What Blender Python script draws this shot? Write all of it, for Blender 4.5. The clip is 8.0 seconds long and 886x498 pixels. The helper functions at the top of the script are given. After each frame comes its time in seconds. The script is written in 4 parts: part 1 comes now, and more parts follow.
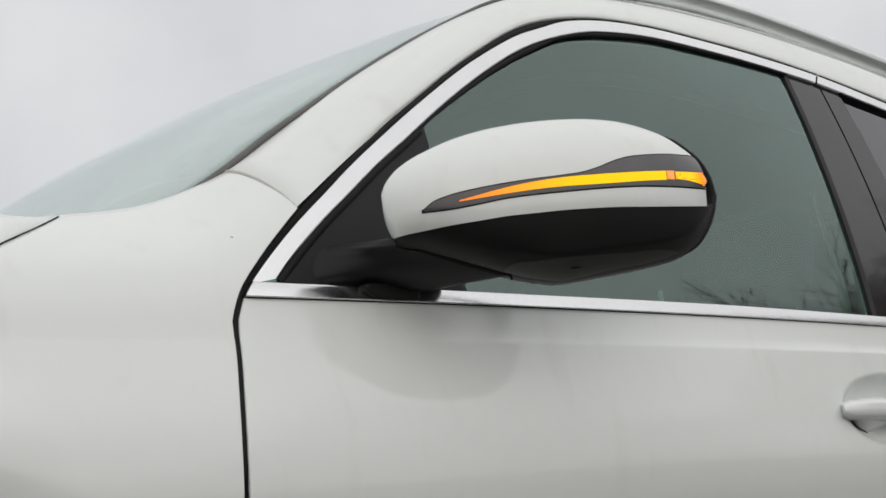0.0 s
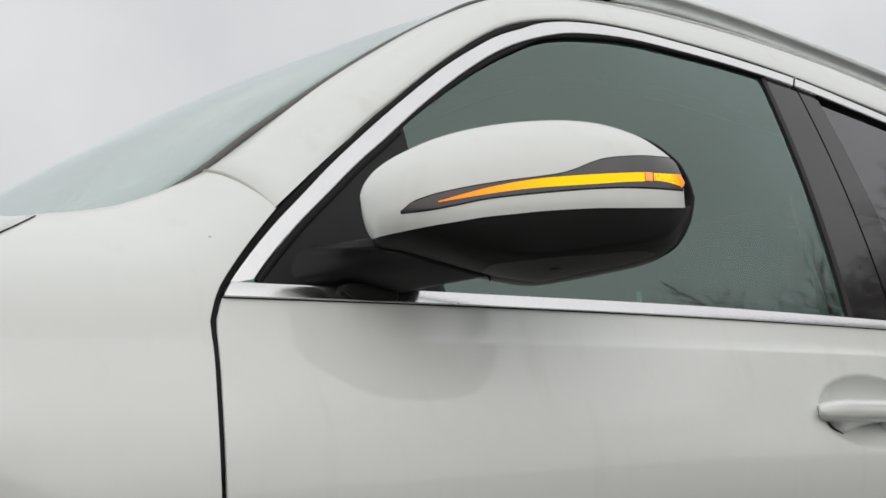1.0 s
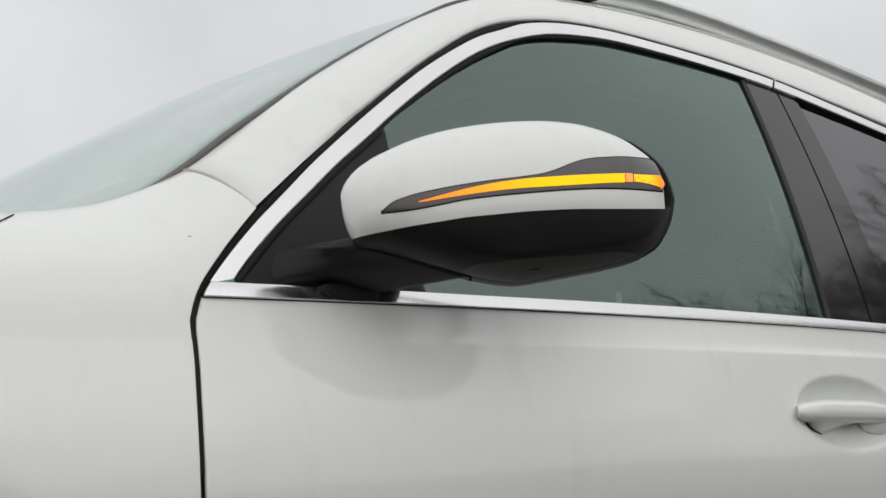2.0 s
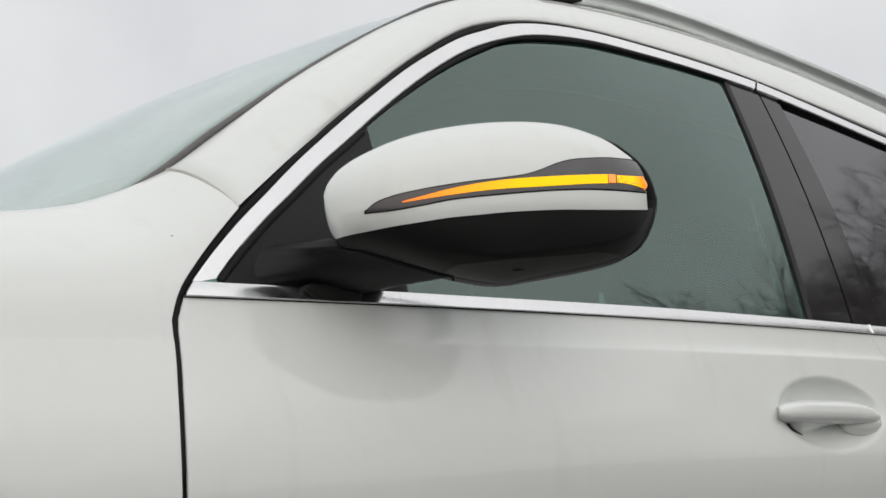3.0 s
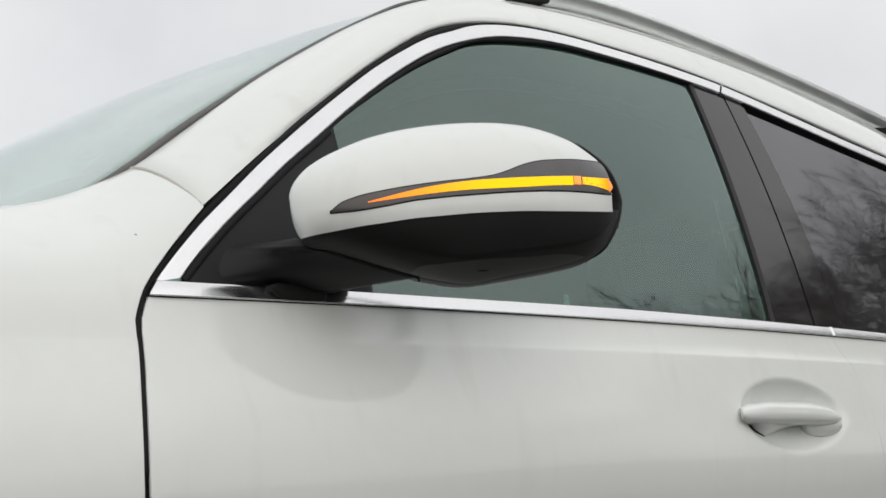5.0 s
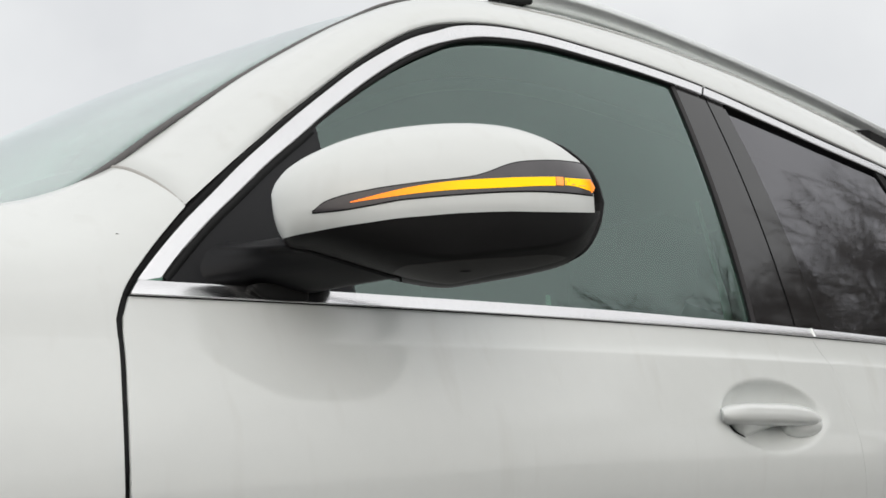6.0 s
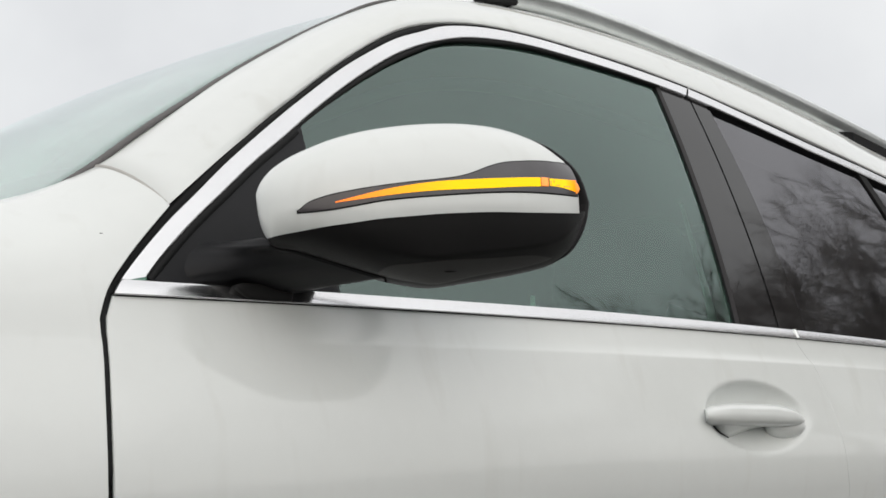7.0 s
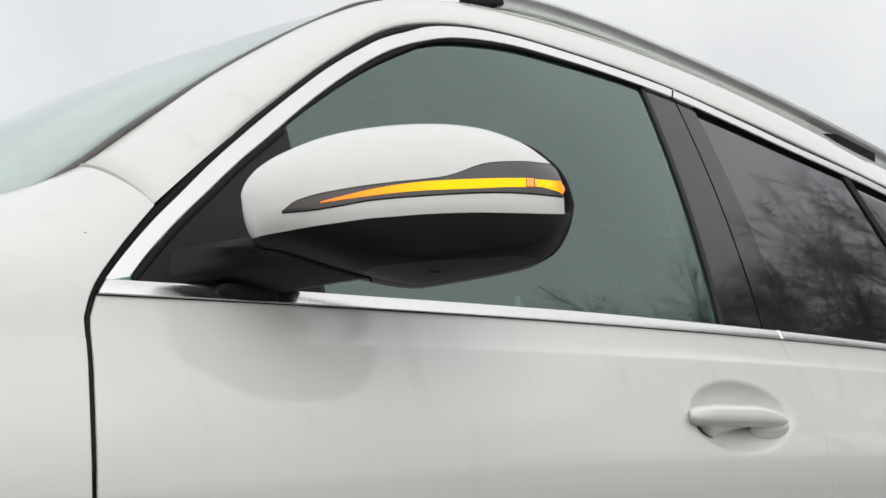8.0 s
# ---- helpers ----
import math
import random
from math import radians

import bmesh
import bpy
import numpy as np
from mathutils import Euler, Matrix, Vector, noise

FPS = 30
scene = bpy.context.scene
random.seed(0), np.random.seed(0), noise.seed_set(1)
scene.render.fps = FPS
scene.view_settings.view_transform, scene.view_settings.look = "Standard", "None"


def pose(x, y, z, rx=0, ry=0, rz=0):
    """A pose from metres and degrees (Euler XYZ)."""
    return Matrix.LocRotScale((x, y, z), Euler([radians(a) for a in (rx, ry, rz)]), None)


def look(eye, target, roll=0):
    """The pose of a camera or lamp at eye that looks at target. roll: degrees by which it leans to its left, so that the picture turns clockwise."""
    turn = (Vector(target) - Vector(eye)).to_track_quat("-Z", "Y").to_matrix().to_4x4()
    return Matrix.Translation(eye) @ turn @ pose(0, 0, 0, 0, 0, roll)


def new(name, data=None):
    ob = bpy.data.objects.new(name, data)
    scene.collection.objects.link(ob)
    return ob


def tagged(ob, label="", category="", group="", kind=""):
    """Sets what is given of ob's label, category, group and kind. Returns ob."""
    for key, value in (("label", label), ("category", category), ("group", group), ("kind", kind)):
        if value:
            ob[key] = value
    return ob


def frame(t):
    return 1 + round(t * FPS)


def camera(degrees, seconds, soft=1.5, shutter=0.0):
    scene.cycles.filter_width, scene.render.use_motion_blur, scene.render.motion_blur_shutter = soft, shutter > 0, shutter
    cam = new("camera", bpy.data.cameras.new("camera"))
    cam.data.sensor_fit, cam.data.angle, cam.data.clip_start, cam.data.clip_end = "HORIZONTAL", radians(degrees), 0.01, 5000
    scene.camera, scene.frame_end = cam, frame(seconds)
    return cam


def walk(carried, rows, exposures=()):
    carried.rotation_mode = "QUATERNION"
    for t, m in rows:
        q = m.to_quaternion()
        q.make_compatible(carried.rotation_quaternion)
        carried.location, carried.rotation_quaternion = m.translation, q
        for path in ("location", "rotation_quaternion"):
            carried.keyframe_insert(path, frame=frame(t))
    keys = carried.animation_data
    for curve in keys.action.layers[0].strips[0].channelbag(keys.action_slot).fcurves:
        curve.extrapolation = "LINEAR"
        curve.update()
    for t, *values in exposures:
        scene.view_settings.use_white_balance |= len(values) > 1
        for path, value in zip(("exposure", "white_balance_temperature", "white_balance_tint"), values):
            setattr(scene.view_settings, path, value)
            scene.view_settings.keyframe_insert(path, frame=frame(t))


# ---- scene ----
# Camera: stands beside the front wing of a parked car and pans slowly towards its tail.
cam = camera(38.4, 8.0, soft=1.6)
EYE = (-0.549, -1.017, 0.949)
PATH = [
    (0.0, pose(*EYE, 101.17, 2.20, -36.74)),
    (0.5, pose(*EYE, 101.16, 2.19, -37.26)),
    (1.0, pose(*EYE, 101.16, 2.20, -37.72)),
    (1.5, pose(*EYE, 101.15, 2.20, -38.18)),
    (3.0, pose(*EYE, 101.12, 2.18, -39.40)),
    (3.5, pose(*EYE, 101.12, 2.17, -39.76)),
    (4.0, pose(*EYE, 101.11, 2.16, -40.15)),
    (4.5, pose(*EYE, 101.10, 2.15, -40.56)),
    (6.0, pose(*EYE, 101.07, 2.11, -41.81)),
    (6.5, pose(*EYE, 101.07, 2.08, -42.17)),
    (7.0, pose(*EYE, 101.06, 2.09, -42.51)),
    (7.5, pose(*EYE, 101.06, 2.07, -42.83)),
    (8.0, pose(*EYE, 101.05, 2.07, -43.19)),
]
walk(cam, PATH, exposures=[(0.0, -0.30), (4.0, -0.17), (8.0, -0.07)])

# ---------------------------------------------------------------- world and sun: overcast winter sky
SUN_UP, SUN_ROUND = radians(30), radians(205)
world = bpy.data.worlds.new("overcast_sky")
scene.world = world
world.use_nodes = True
wt = world.node_tree
for nd in list(wt.nodes):
    wt.nodes.remove(nd)
w_out = wt.nodes.new("ShaderNodeOutputWorld")
w_sky = wt.nodes.new("ShaderNodeTexSky")
w_sky.sky_type, w_sky.sun_disc = "NISHITA", False
w_sky.sun_elevation, w_sky.sun_rotation = SUN_UP, SUN_ROUND
w_sky.air_density, w_sky.dust_density = 1.0, 4.0
w_skybg = wt.nodes.new("ShaderNodeBackground")
w_skybg.inputs["Strength"].default_value = 0.02
wt.links.new(w_sky.outputs[0], w_skybg.inputs["Color"])
w_noise = wt.nodes.new("ShaderNodeTexNoise")
w_noise.inputs["Scale"].default_value = 3.0
w_noise.inputs["Detail"].default_value = 5.0
w_noise.inputs["Roughness"].default_value = 0.5
w_ramp = wt.nodes.new("ShaderNodeValToRGB")
w_ramp.color_ramp.elements[0].position, w_ramp.color_ramp.elements[0].color = 0.36, (0.665, 0.665, 0.662, 1)
w_ramp.color_ramp.elements[1].position, w_ramp.color_ramp.elements[1].color = 0.66, (0.82, 0.82, 0.806, 1)
wt.links.new(w_noise.outputs["Fac"], w_ramp.inputs["Fac"])
w_cloud = wt.nodes.new("ShaderNodeBackground")
# an overcast sky is brightest overhead
w_co = wt.nodes.new("ShaderNodeTexCoord")
w_sep = wt.nodes.new("ShaderNodeSeparateXYZ")
wt.links.new(w_co.outputs["Generated"], w_sep.inputs[0])
w_up = wt.nodes.new("ShaderNodeMapRange")
w_up.inputs["From Min"].default_value, w_up.inputs["From Max"].default_value = 0.0, 1.0
w_up.inputs["To Min"].default_value, w_up.inputs["To Max"].default_value = 0.85, 1.52
wt.links.new(w_sep.outputs["Z"], w_up.inputs["Value"])
# and thinner beyond the tail of the car
w_dot = wt.nodes.new("ShaderNodeVectorMath")
w_dot.operation = "DOT_PRODUCT"
w_dot.inputs[1].default_value = (0.86, -0.51, 0.0)
wt.links.new(w_co.outputs["Generated"], w_dot.inputs[0])
w_side = wt.nodes.new("ShaderNodeMapRange")
w_side.inputs["From Min"].default_value, w_side.inputs["From Max"].default_value = 0.35, 1.0
w_side.inputs["To Min"].default_value, w_side.inputs["To Max"].default_value = 1.02, 1.31
wt.links.new(w_dot.outputs["Value"], w_side.inputs["Value"])
w_mul = wt.nodes.new("ShaderNodeMath")
w_mul.operation = "MULTIPLY"
wt.links.new(w_up.outputs[0], w_mul.inputs[0])
wt.links.new(w_side.outputs[0], w_mul.inputs[1])
wt.links.new(w_mul.outputs[0], w_cloud.inputs["Strength"])
wt.links.new(w_ramp.outputs[0], w_cloud.inputs["Color"])
w_add = wt.nodes.new("ShaderNodeAddShader")
wt.links.new(w_cloud.outputs[0], w_add.inputs[0])
wt.links.new(w_skybg.outputs[0], w_add.inputs[1])
wt.links.new(w_add.outputs[0], w_out.inputs["Surface"])

sun = new("sun", bpy.data.lights.new("sun", "SUN"))
sun.data.energy, sun.data.angle, sun.data.color = 0.8, radians(100), (1.0, 0.985, 0.96)
sun.matrix_world = look((10 * math.sin(SUN_ROUND), 10 * math.cos(SUN_ROUND), 10 * math.tan(SUN_UP)), (0, 0, 0))


# ---------------------------------------------------------------- materials
def material(name, color, rough=0.5, metal=0.0, coat=0.0, coat_ior=1.5, coat_rough=0.02, vary=0.06, scale=8.0, grain=0.0, grain_scale=400.0, spec=0.5, streak=0.0):
    """Principled paint, plastic or metal with stains at two scales and fine relief."""
    m = bpy.data.materials.new(name)
    m.use_nodes = True
    nt = m.node_tree
    b = nt.nodes["Principled BSDF"]
    b.inputs["Metallic"].default_value = metal
    b.inputs["Coat Weight"].default_value = coat
    b.inputs["Coat Roughness"].default_value = coat_rough
    b.inputs["Coat IOR"].default_value = coat_ior
    b.inputs["Specular IOR Level"].default_value = spec
    tc = nt.nodes.new("ShaderNodeTexCoord")
    big = nt.nodes.new("ShaderNodeTexNoise")
    big.inputs["Scale"].default_value, big.inputs["Detail"].default_value = scale, 6
    fine = nt.nodes.new("ShaderNodeTexNoise")
    fine.inputs["Scale"].default_value, fine.inputs["Detail"].default_value = scale * 14, 4
    nt.links.new(tc.outputs["Object"], big.inputs["Vector"])
    nt.links.new(tc.outputs["Object"], fine.inputs["Vector"])
    both = nt.nodes.new("ShaderNodeMath")
    both.operation = "MULTIPLY_ADD"
    both.inputs[1].default_value = 0.45
    nt.links.new(fine.outputs["Fac"], both.inputs[0])
    half = nt.nodes.new("ShaderNodeMath")
    half.operation = "MULTIPLY"
    half.inputs[1].default_value = 0.55
    nt.links.new(big.outputs["Fac"], half.inputs[0])
    nt.links.new(half.outputs[0], both.inputs[2])
    ramp = nt.nodes.new("ShaderNodeValToRGB")
    lo, hi = ramp.color_ramp.elements
    lo.position, hi.position = 0.35, 0.65
    lo.color = (*[c * (1 - vary) for c in color], 1)
    hi.color = (*[min(1, c * (1 + vary)) for c in color], 1)
    nt.links.new(both.outputs[0], ramp.inputs["Fac"])
    if streak:
        # thin dried runs of dirty water
        run = nt.nodes.new("ShaderNodeMapping")
        run.inputs["Scale"].default_value = (24, 24, 1.6)
        nt.links.new(tc.outputs["Object"], run.inputs["Vector"])
        rn = nt.nodes.new("ShaderNodeTexNoise")
        rn.inputs["Scale"].default_value, rn.inputs["Detail"].default_value = 1.0, 3
        nt.links.new(run.outputs[0], rn.inputs["Vector"])
        rm = nt.nodes.new("ShaderNodeMapRange")
        rm.inputs["From Min"].default_value, rm.inputs["From Max"].default_value = 0.58, 0.74
        rm.inputs["To Min"].default_value, rm.inputs["To Max"].default_value = 0.0, streak
        nt.links.new(rn.outputs["Fac"], rm.inputs["Value"])
        mx = nt.nodes.new("ShaderNodeMixRGB")
        mx.inputs[2].default_value = (0.36, 0.33, 0.27, 1)
        nt.links.new(rm.outputs[0], mx.inputs[0])
        nt.links.new(ramp.outputs[0], mx.inputs[1])
        nt.links.new(mx.outputs[0], b.inputs["Base Color"])
    else:
        nt.links.new(ramp.outputs[0], b.inputs["Base Color"])
    rr = nt.nodes.new("ShaderNodeMapRange")
    rr.inputs["To Min"].default_value, rr.inputs["To Max"].default_value = rough * 0.85, min(1, rough * 1.2)
    nt.links.new(both.outputs[0], rr.inputs["Value"])
    nt.links.new(rr.outputs[0], b.inputs["Roughness"])
    if grain:
        gn = nt.nodes.new("ShaderNodeTexNoise")
        gn.inputs["Scale"].default_value, gn.inputs["Detail"].default_value = grain_scale, 3
        nt.links.new(tc.outputs["Object"], gn.inputs["Vector"])
        bp = nt.nodes.new("ShaderNodeBump")
        bp.inputs["Strength"].default_value, bp.inputs["Distance"].default_value = grain, 0.001
        nt.links.new(gn.outputs["Fac"], bp.inputs["Height"])
        nt.links.new(bp.outputs[0], b.inputs["Normal"])
    return m


def glass_material(name, tint, ior=1.5, gloss=(1, 1, 1), rough=0.012, power=5.0):
    """Tinted sheet glass: a mirror by Fresnel over a coloured clear pane."""
    m = bpy.data.materials.new(name)
    m.use_nodes = True
    nt = m.node_tree
    nt.nodes.remove(nt.nodes["Principled BSDF"])
    out = nt.nodes["Material Output"]
    clear = nt.nodes.new("ShaderNodeBsdfTransparent")
    clear.inputs["Color"].default_value = (*tint, 1)
    shine = nt.nodes.new("ShaderNodeBsdfGlossy")
    shine.inputs["Roughness"].default_value = rough
    shine.inputs["Color"].default_value = (*gloss, 1)
    edge_on = nt.nodes.new("ShaderNodeLayerWeight")
    edge_on.inputs["Blend"].default_value = 0.5
    fifth = nt.nodes.new("ShaderNodeMath")
    fifth.operation = "POWER"
    fifth.inputs[1].default_value = power
    nt.links.new(edge_on.outputs["Facing"], fifth.inputs[0])
    r0 = ((ior - 1) / (ior + 1)) ** 2
    fres = nt.nodes.new("ShaderNodeMath")
    fres.operation = "MULTIPLY_ADD"
    fres.inputs[1].default_value, fres.inputs[2].default_value = 1 - r0, r0
    nt.links.new(fifth.outputs[0], fres.inputs[0])
    mix = nt.nodes.new("ShaderNodeMixShader")
    nt.links.new(fres.outputs[0], mix.inputs[0])
    nt.links.new(clear.outputs[0], mix.inputs[1])
    nt.links.new(shine.outputs[0], mix.inputs[2])
    nt.links.new(mix.outputs[0], out.inputs["Surface"])
    return m


PAINT = material("pearl_white_paint", (0.70, 0.722, 0.712), 0.5, coat=0.9, coat_ior=1.6, coat_rough=0.05, spec=0.0, vary=0.013, scale=3.0, streak=0.11)
CHROME = material("satin_bright_trim", (0.755, 0.75, 0.758), 0.17, metal=1.0, vary=0.03, scale=12)
RAILMAT = material("anodised_rail", (0.80, 0.82, 0.81), 0.36, metal=1.0, vary=0.05, scale=20)
RUBBER = material("black_rubber_seal", (0.006, 0.006, 0.0065), 0.7, spec=0.25, vary=0.3, scale=60)
PLASTIC = material("grained_black_plastic", (0.0092, 0.0093, 0.0108), 0.46, spec=0.20, vary=0.15, scale=25, grain=0.25, grain_scale=900)
HOUSING = material("black_mirror_plastic", (0.0068, 0.0067, 0.007), 0.5, spec=0.24, vary=0.15, scale=25, grain=0.25, grain_scale=900)
# housing plastic with the underside's pale sheen put into its colour
UNDERSHEEN = material("sheen_toned_underside_plastic", (0.017, 0.0155, 0.0152), 0.46, spec=0.42, vary=0.25, scale=40, grain=0.25, grain_scale=900)
GLOSSBLACK = material("gloss_black_pillar_cover", (0.0075, 0.0066, 0.0072), 0.35, coat=0.92, coat_ior=1.53, coat_rough=0.04, spec=0.0, vary=0.12, scale=30)
SMOKED = material("smoked_lens", (0.044, 0.038, 0.043), 0.30, coat=0.5, vary=0.15, scale=60)
TRIMGREY = material("interior_trim_grey", (0.06, 0.063, 0.06), 0.8, vary=0.12, scale=30, grain=0.3)
LINER = material("headliner_fabric", (0.06, 0.063, 0.06), 0.95, vary=0.08, scale=40, grain=0.4)
BLIND = material("sunroof_blind_fabric", (0.035, 0.034, 0.031), 0.95, vary=0.08, scale=40, grain=0.4)
SURROUND = material("sunroof_trim", (0.40, 0.41, 0.39), 0.7, vary=0.05)
LEATHER = material("dark_seat_leather", (0.045, 0.043, 0.042), 0.5, vary=0.2, scale=25, grain=0.3)
BELTMAT = material("grey_seat_belt", (0.86, 0.90, 0.87), 0.8, vary=0.1, scale=80)
SEALGREY = material("greyed_screen_seal", (0.115, 0.110, 0.110), 0.6, vary=0.15, scale=40)
SEALER = material("body_joint_sealer", (0.42, 0.41, 0.39), 0.6, vary=0.05)
EDGING = material("dark_grey_edging", (0.0125, 0.0105, 0.0112), 0.5, spec=0.25, vary=0.15, scale=40)
TYRE = material("tyre_rubber", (0.02, 0.02, 0.02), 0.8, vary=0.3, scale=30, grain=0.4)
ALLOY = material("wheel_alloy", (0.55, 0.56, 0.57), 0.3, metal=1.0, vary=0.05)
UNDER = material("underbody_black", (0.015, 0.015, 0.015), 0.8, vary=0.3)
SCREENGLASS = glass_material("windscreen_glass", (0.70, 0.84, 0.78), ior=1.75, gloss=(0.96, 1.0, 1.0), power=2.8)
SIDEGLASS = glass_material("green_side_glass", (0.46, 0.60, 0.53), ior=1.96, gloss=(0.89, 1.0, 0.985), rough=0.02)
PRIVACY = glass_material("privacy_glass", (0.24, 0.25, 0.245), ior=1.99, rough=0.028, gloss=(0.97, 0.955, 1.0))
MIRROR = material("mirror_glass", (0.9, 0.9, 0.92), 0.02, metal=1.0, vary=0.01)
BARK = material("grey_bark", (0.34, 0.32, 0.30), 0.9, vary=0.35, scale=6, grain=0.5, grain_scale=60)
ASPHALT = material("worn_asphalt", (0.058, 0.058, 0.057), 0.9, vary=0.28, scale=1.2, grain=0.6, grain_scale=120)

AMBER = bpy.data.materials.new("lit_amber_strip")
AMBER.use_nodes = True
_n = AMBER.node_tree
_b = _n.nodes["Principled BSDF"]
_b.inputs["Roughness"].default_value = 0.15
_b.inputs["Base Color"].default_value = (0.25, 0.09, 0.0, 1)
_tc = _n.nodes.new("ShaderNodeTexCoord")
_sep = _n.nodes.new("ShaderNodeSeparateXYZ")
_n.links.new(_tc.outputs["Object"], _sep.inputs[0])
_mr = _n.nodes.new("ShaderNodeMapRange")
_mr.inputs["From Min"].default_value, _mr.inputs["From Max"].default_value = 0.150, 0.402
_n.links.new(_sep.outputs["X"], _mr.inputs["Value"])
_cr = _n.nodes.new("ShaderNodeValToRGB")
_cr.color_ramp.elements[0].color = (1.0, 0.22, 0.045, 1)
_cr.color_ramp.elements[1].color = (1.0, 0.22, 0.01, 1)
_cr.color_ramp.elements.new(0.16).color = (1.0, 0.36, 0.03, 1)
_cr.color_ramp.elements.new(0.42).color = (1.0, 0.64, 0.002, 1)
_cr.color_ramp.elements.new(0.92).color = (1.0, 0.66, 0.002, 1)
_n.links.new(_mr.outputs[0], _cr.inputs["Fac"])
_n.links.new(_cr.outputs[0], _b.inputs["Emission Color"])
_b.inputs["Emission Strength"].default_value = 1.22
_b.inputs["Specular IOR Level"].default_value = 0.15
AMBEREND = material("amber_prism_end", (0.9, 0.35, 0.05), 0.15, coat=0.5, vary=0.2, scale=120)
_b2 = AMBEREND.node_tree.nodes["Principled BSDF"]
_b2.inputs["Emission Color"].default_value, _b2.inputs["Emission Strength"].default_value = (1.0, 0.22, 0.02, 1), 0.6

# ---------------------------------------------------------------- mesh helpers
WIDE = 1.80  # the far side lies at y = WIDE - y


def cr(pts, n):
    """A smooth curve through the points, sampled n times along its length."""
    p = np.array(pts, float)
    d = np.concatenate([[0], np.cumsum(np.linalg.norm(np.diff(p, axis=0), axis=1))])
    m = np.gradient(p, d, axis=0)
    out = []
    for s in np.linspace(0, d[-1], n):
        i = min(len(d) - 2, max(0, int(np.searchsorted(d, s)) - 1))
        h = d[i + 1] - d[i]
        t = (s - d[i]) / h
        out.append((2 * t**3 - 3 * t**2 + 1) * p[i] + (t**3 - 2 * t**2 + t) * h * m[i] + (-2 * t**3 + 3 * t**2) * p[i + 1] + (t**3 - t**2) * h * m[i + 1])
    return np.array(out)


CURVES = {}


def at(pts, v, n=200):
    """Second coordinate of the curve where its first one is v."""
    key = (tuple(tuple(p) for p in pts), n)
    if key not in CURVES:
        CURVES[key] = cr(pts, n)
    c = CURVES[key]
    return float(np.interp(v, c[:, 0], c[:, 1]))


def far(p):
    return (p[0], WIDE - p[1], p[2])


def mesh_part(name, grids, mat, parent, label="", thick=0.0, flip=False, smooth=True, offset=-1, mirror=False):
    """One mesh out of grids of points (rows of equal length), under a thing or part."""
    me = bpy.data.meshes.new(name)
    vs, fs = [], []
    for g in grids:
        base, w = len(vs), len(g[0])
        for row in g:
            vs.extend(far(p) if mirror else tuple(p) for p in row)
        for i in range(len(g) - 1):
            for j in range(w - 1):
                a = base + i * w + j
                q = (a, a + 1, a + w + 1, a + w)
                fs.append(q[::-1] if flip != mirror else q)
    me.from_pydata([tuple(float(c) for c in v) for v in vs], [], fs)
    bm = bmesh.new()
    bm.from_mesh(me)
    bmesh.ops.remove_doubles(bm, verts=bm.verts, dist=1e-5)
    bm.to_mesh(me)
    bm.free()
    for f in me.polygons:
        f.use_smooth = smooth
    me.materials.append(mat)
    ob = new(name, me)
    if parent is not None:
        ob.parent = parent
        ob.matrix_parent_inverse = Matrix.Translation(parent.location).inverted()
    if thick:
        md = ob.modifiers.new("thickness", "SOLIDIFY")
        md.thickness, md.offset, md.use_even_offset = thick, offset, False
    if label:
        tagged(ob, label)
    return ob


def tube(path, radii, n=12, flat=1.0, up=(0, 0, 1)):
    """A closed loft of round or flattened rings along a path."""
    p = np.array(path, float)
    tg = np.gradient(p, axis=0)
    rows = []
    for c, t, r in zip(p, tg, radii):
        t = t / np.linalg.norm(t)
        a = np.cross(t, up)
        a = a / np.linalg.norm(a)
        b = np.cross(a, t)
        ra, rb = r if isinstance(r, tuple) else (r, r * flat)
        rows.append([c + a * ra * math.cos(2 * math.pi * k / n) + b * rb * math.sin(2 * math.pi * k / n) for k in range(n + 1)])
    rows = [[p[0]] * (n + 1)] + rows + [[p[-1]] * (n + 1)]
    return rows


def sweep(path, section):
    """A closed bar: the section, as (outwards, up), carried along a path."""
    p = np.array(path, float)
    rows = []
    for c, t in zip(p, np.gradient(p, axis=0)):
        t = t / np.linalg.norm(t)
        a = np.cross(t, (0, 0, 1))
        a = a / np.linalg.norm(a)
        b = np.cross(a, t)
        rows.append([c + a * u + b * v for u, v in section])
    n = len(section)
    return [[np.mean(rows[0], axis=0)] * n] + rows + [[np.mean(rows[-1], axis=0)] * n]


# ---------------------------------------------------------------- the car's surfaces
def belt_top(x):
    x = min(x, 1.45)
    return 1.151 + 0.035 * x - 0.0155 * x * x


def belt_low(x):
    x = min(x, 1.45)
    return 1.1365 + 0.036 * x - 0.0135 * x * x


def crease(x):
    x = max(-1.0, min(x, 1.45))
    return 1.096 + 0.036 * x - 0.0135 * x * x


def plan(x):
    """How far the flank draws in towards nose and tail."""
    return 0.16 * max(0, -0.45 - x) ** 2 + 0.05 * max(0, x - 2.2) ** 2


def ridge(x, z):
    """The pressed crease stands a little proud; it sharpens towards the tail."""
    k = max(0.0, min(1.0, (x + 0.1) / 0.7))
    u = z - crease(x)
    return (0.0005 + 0.0040 * k) * (math.exp(-u / 0.010) if u > 0 else 1.0)


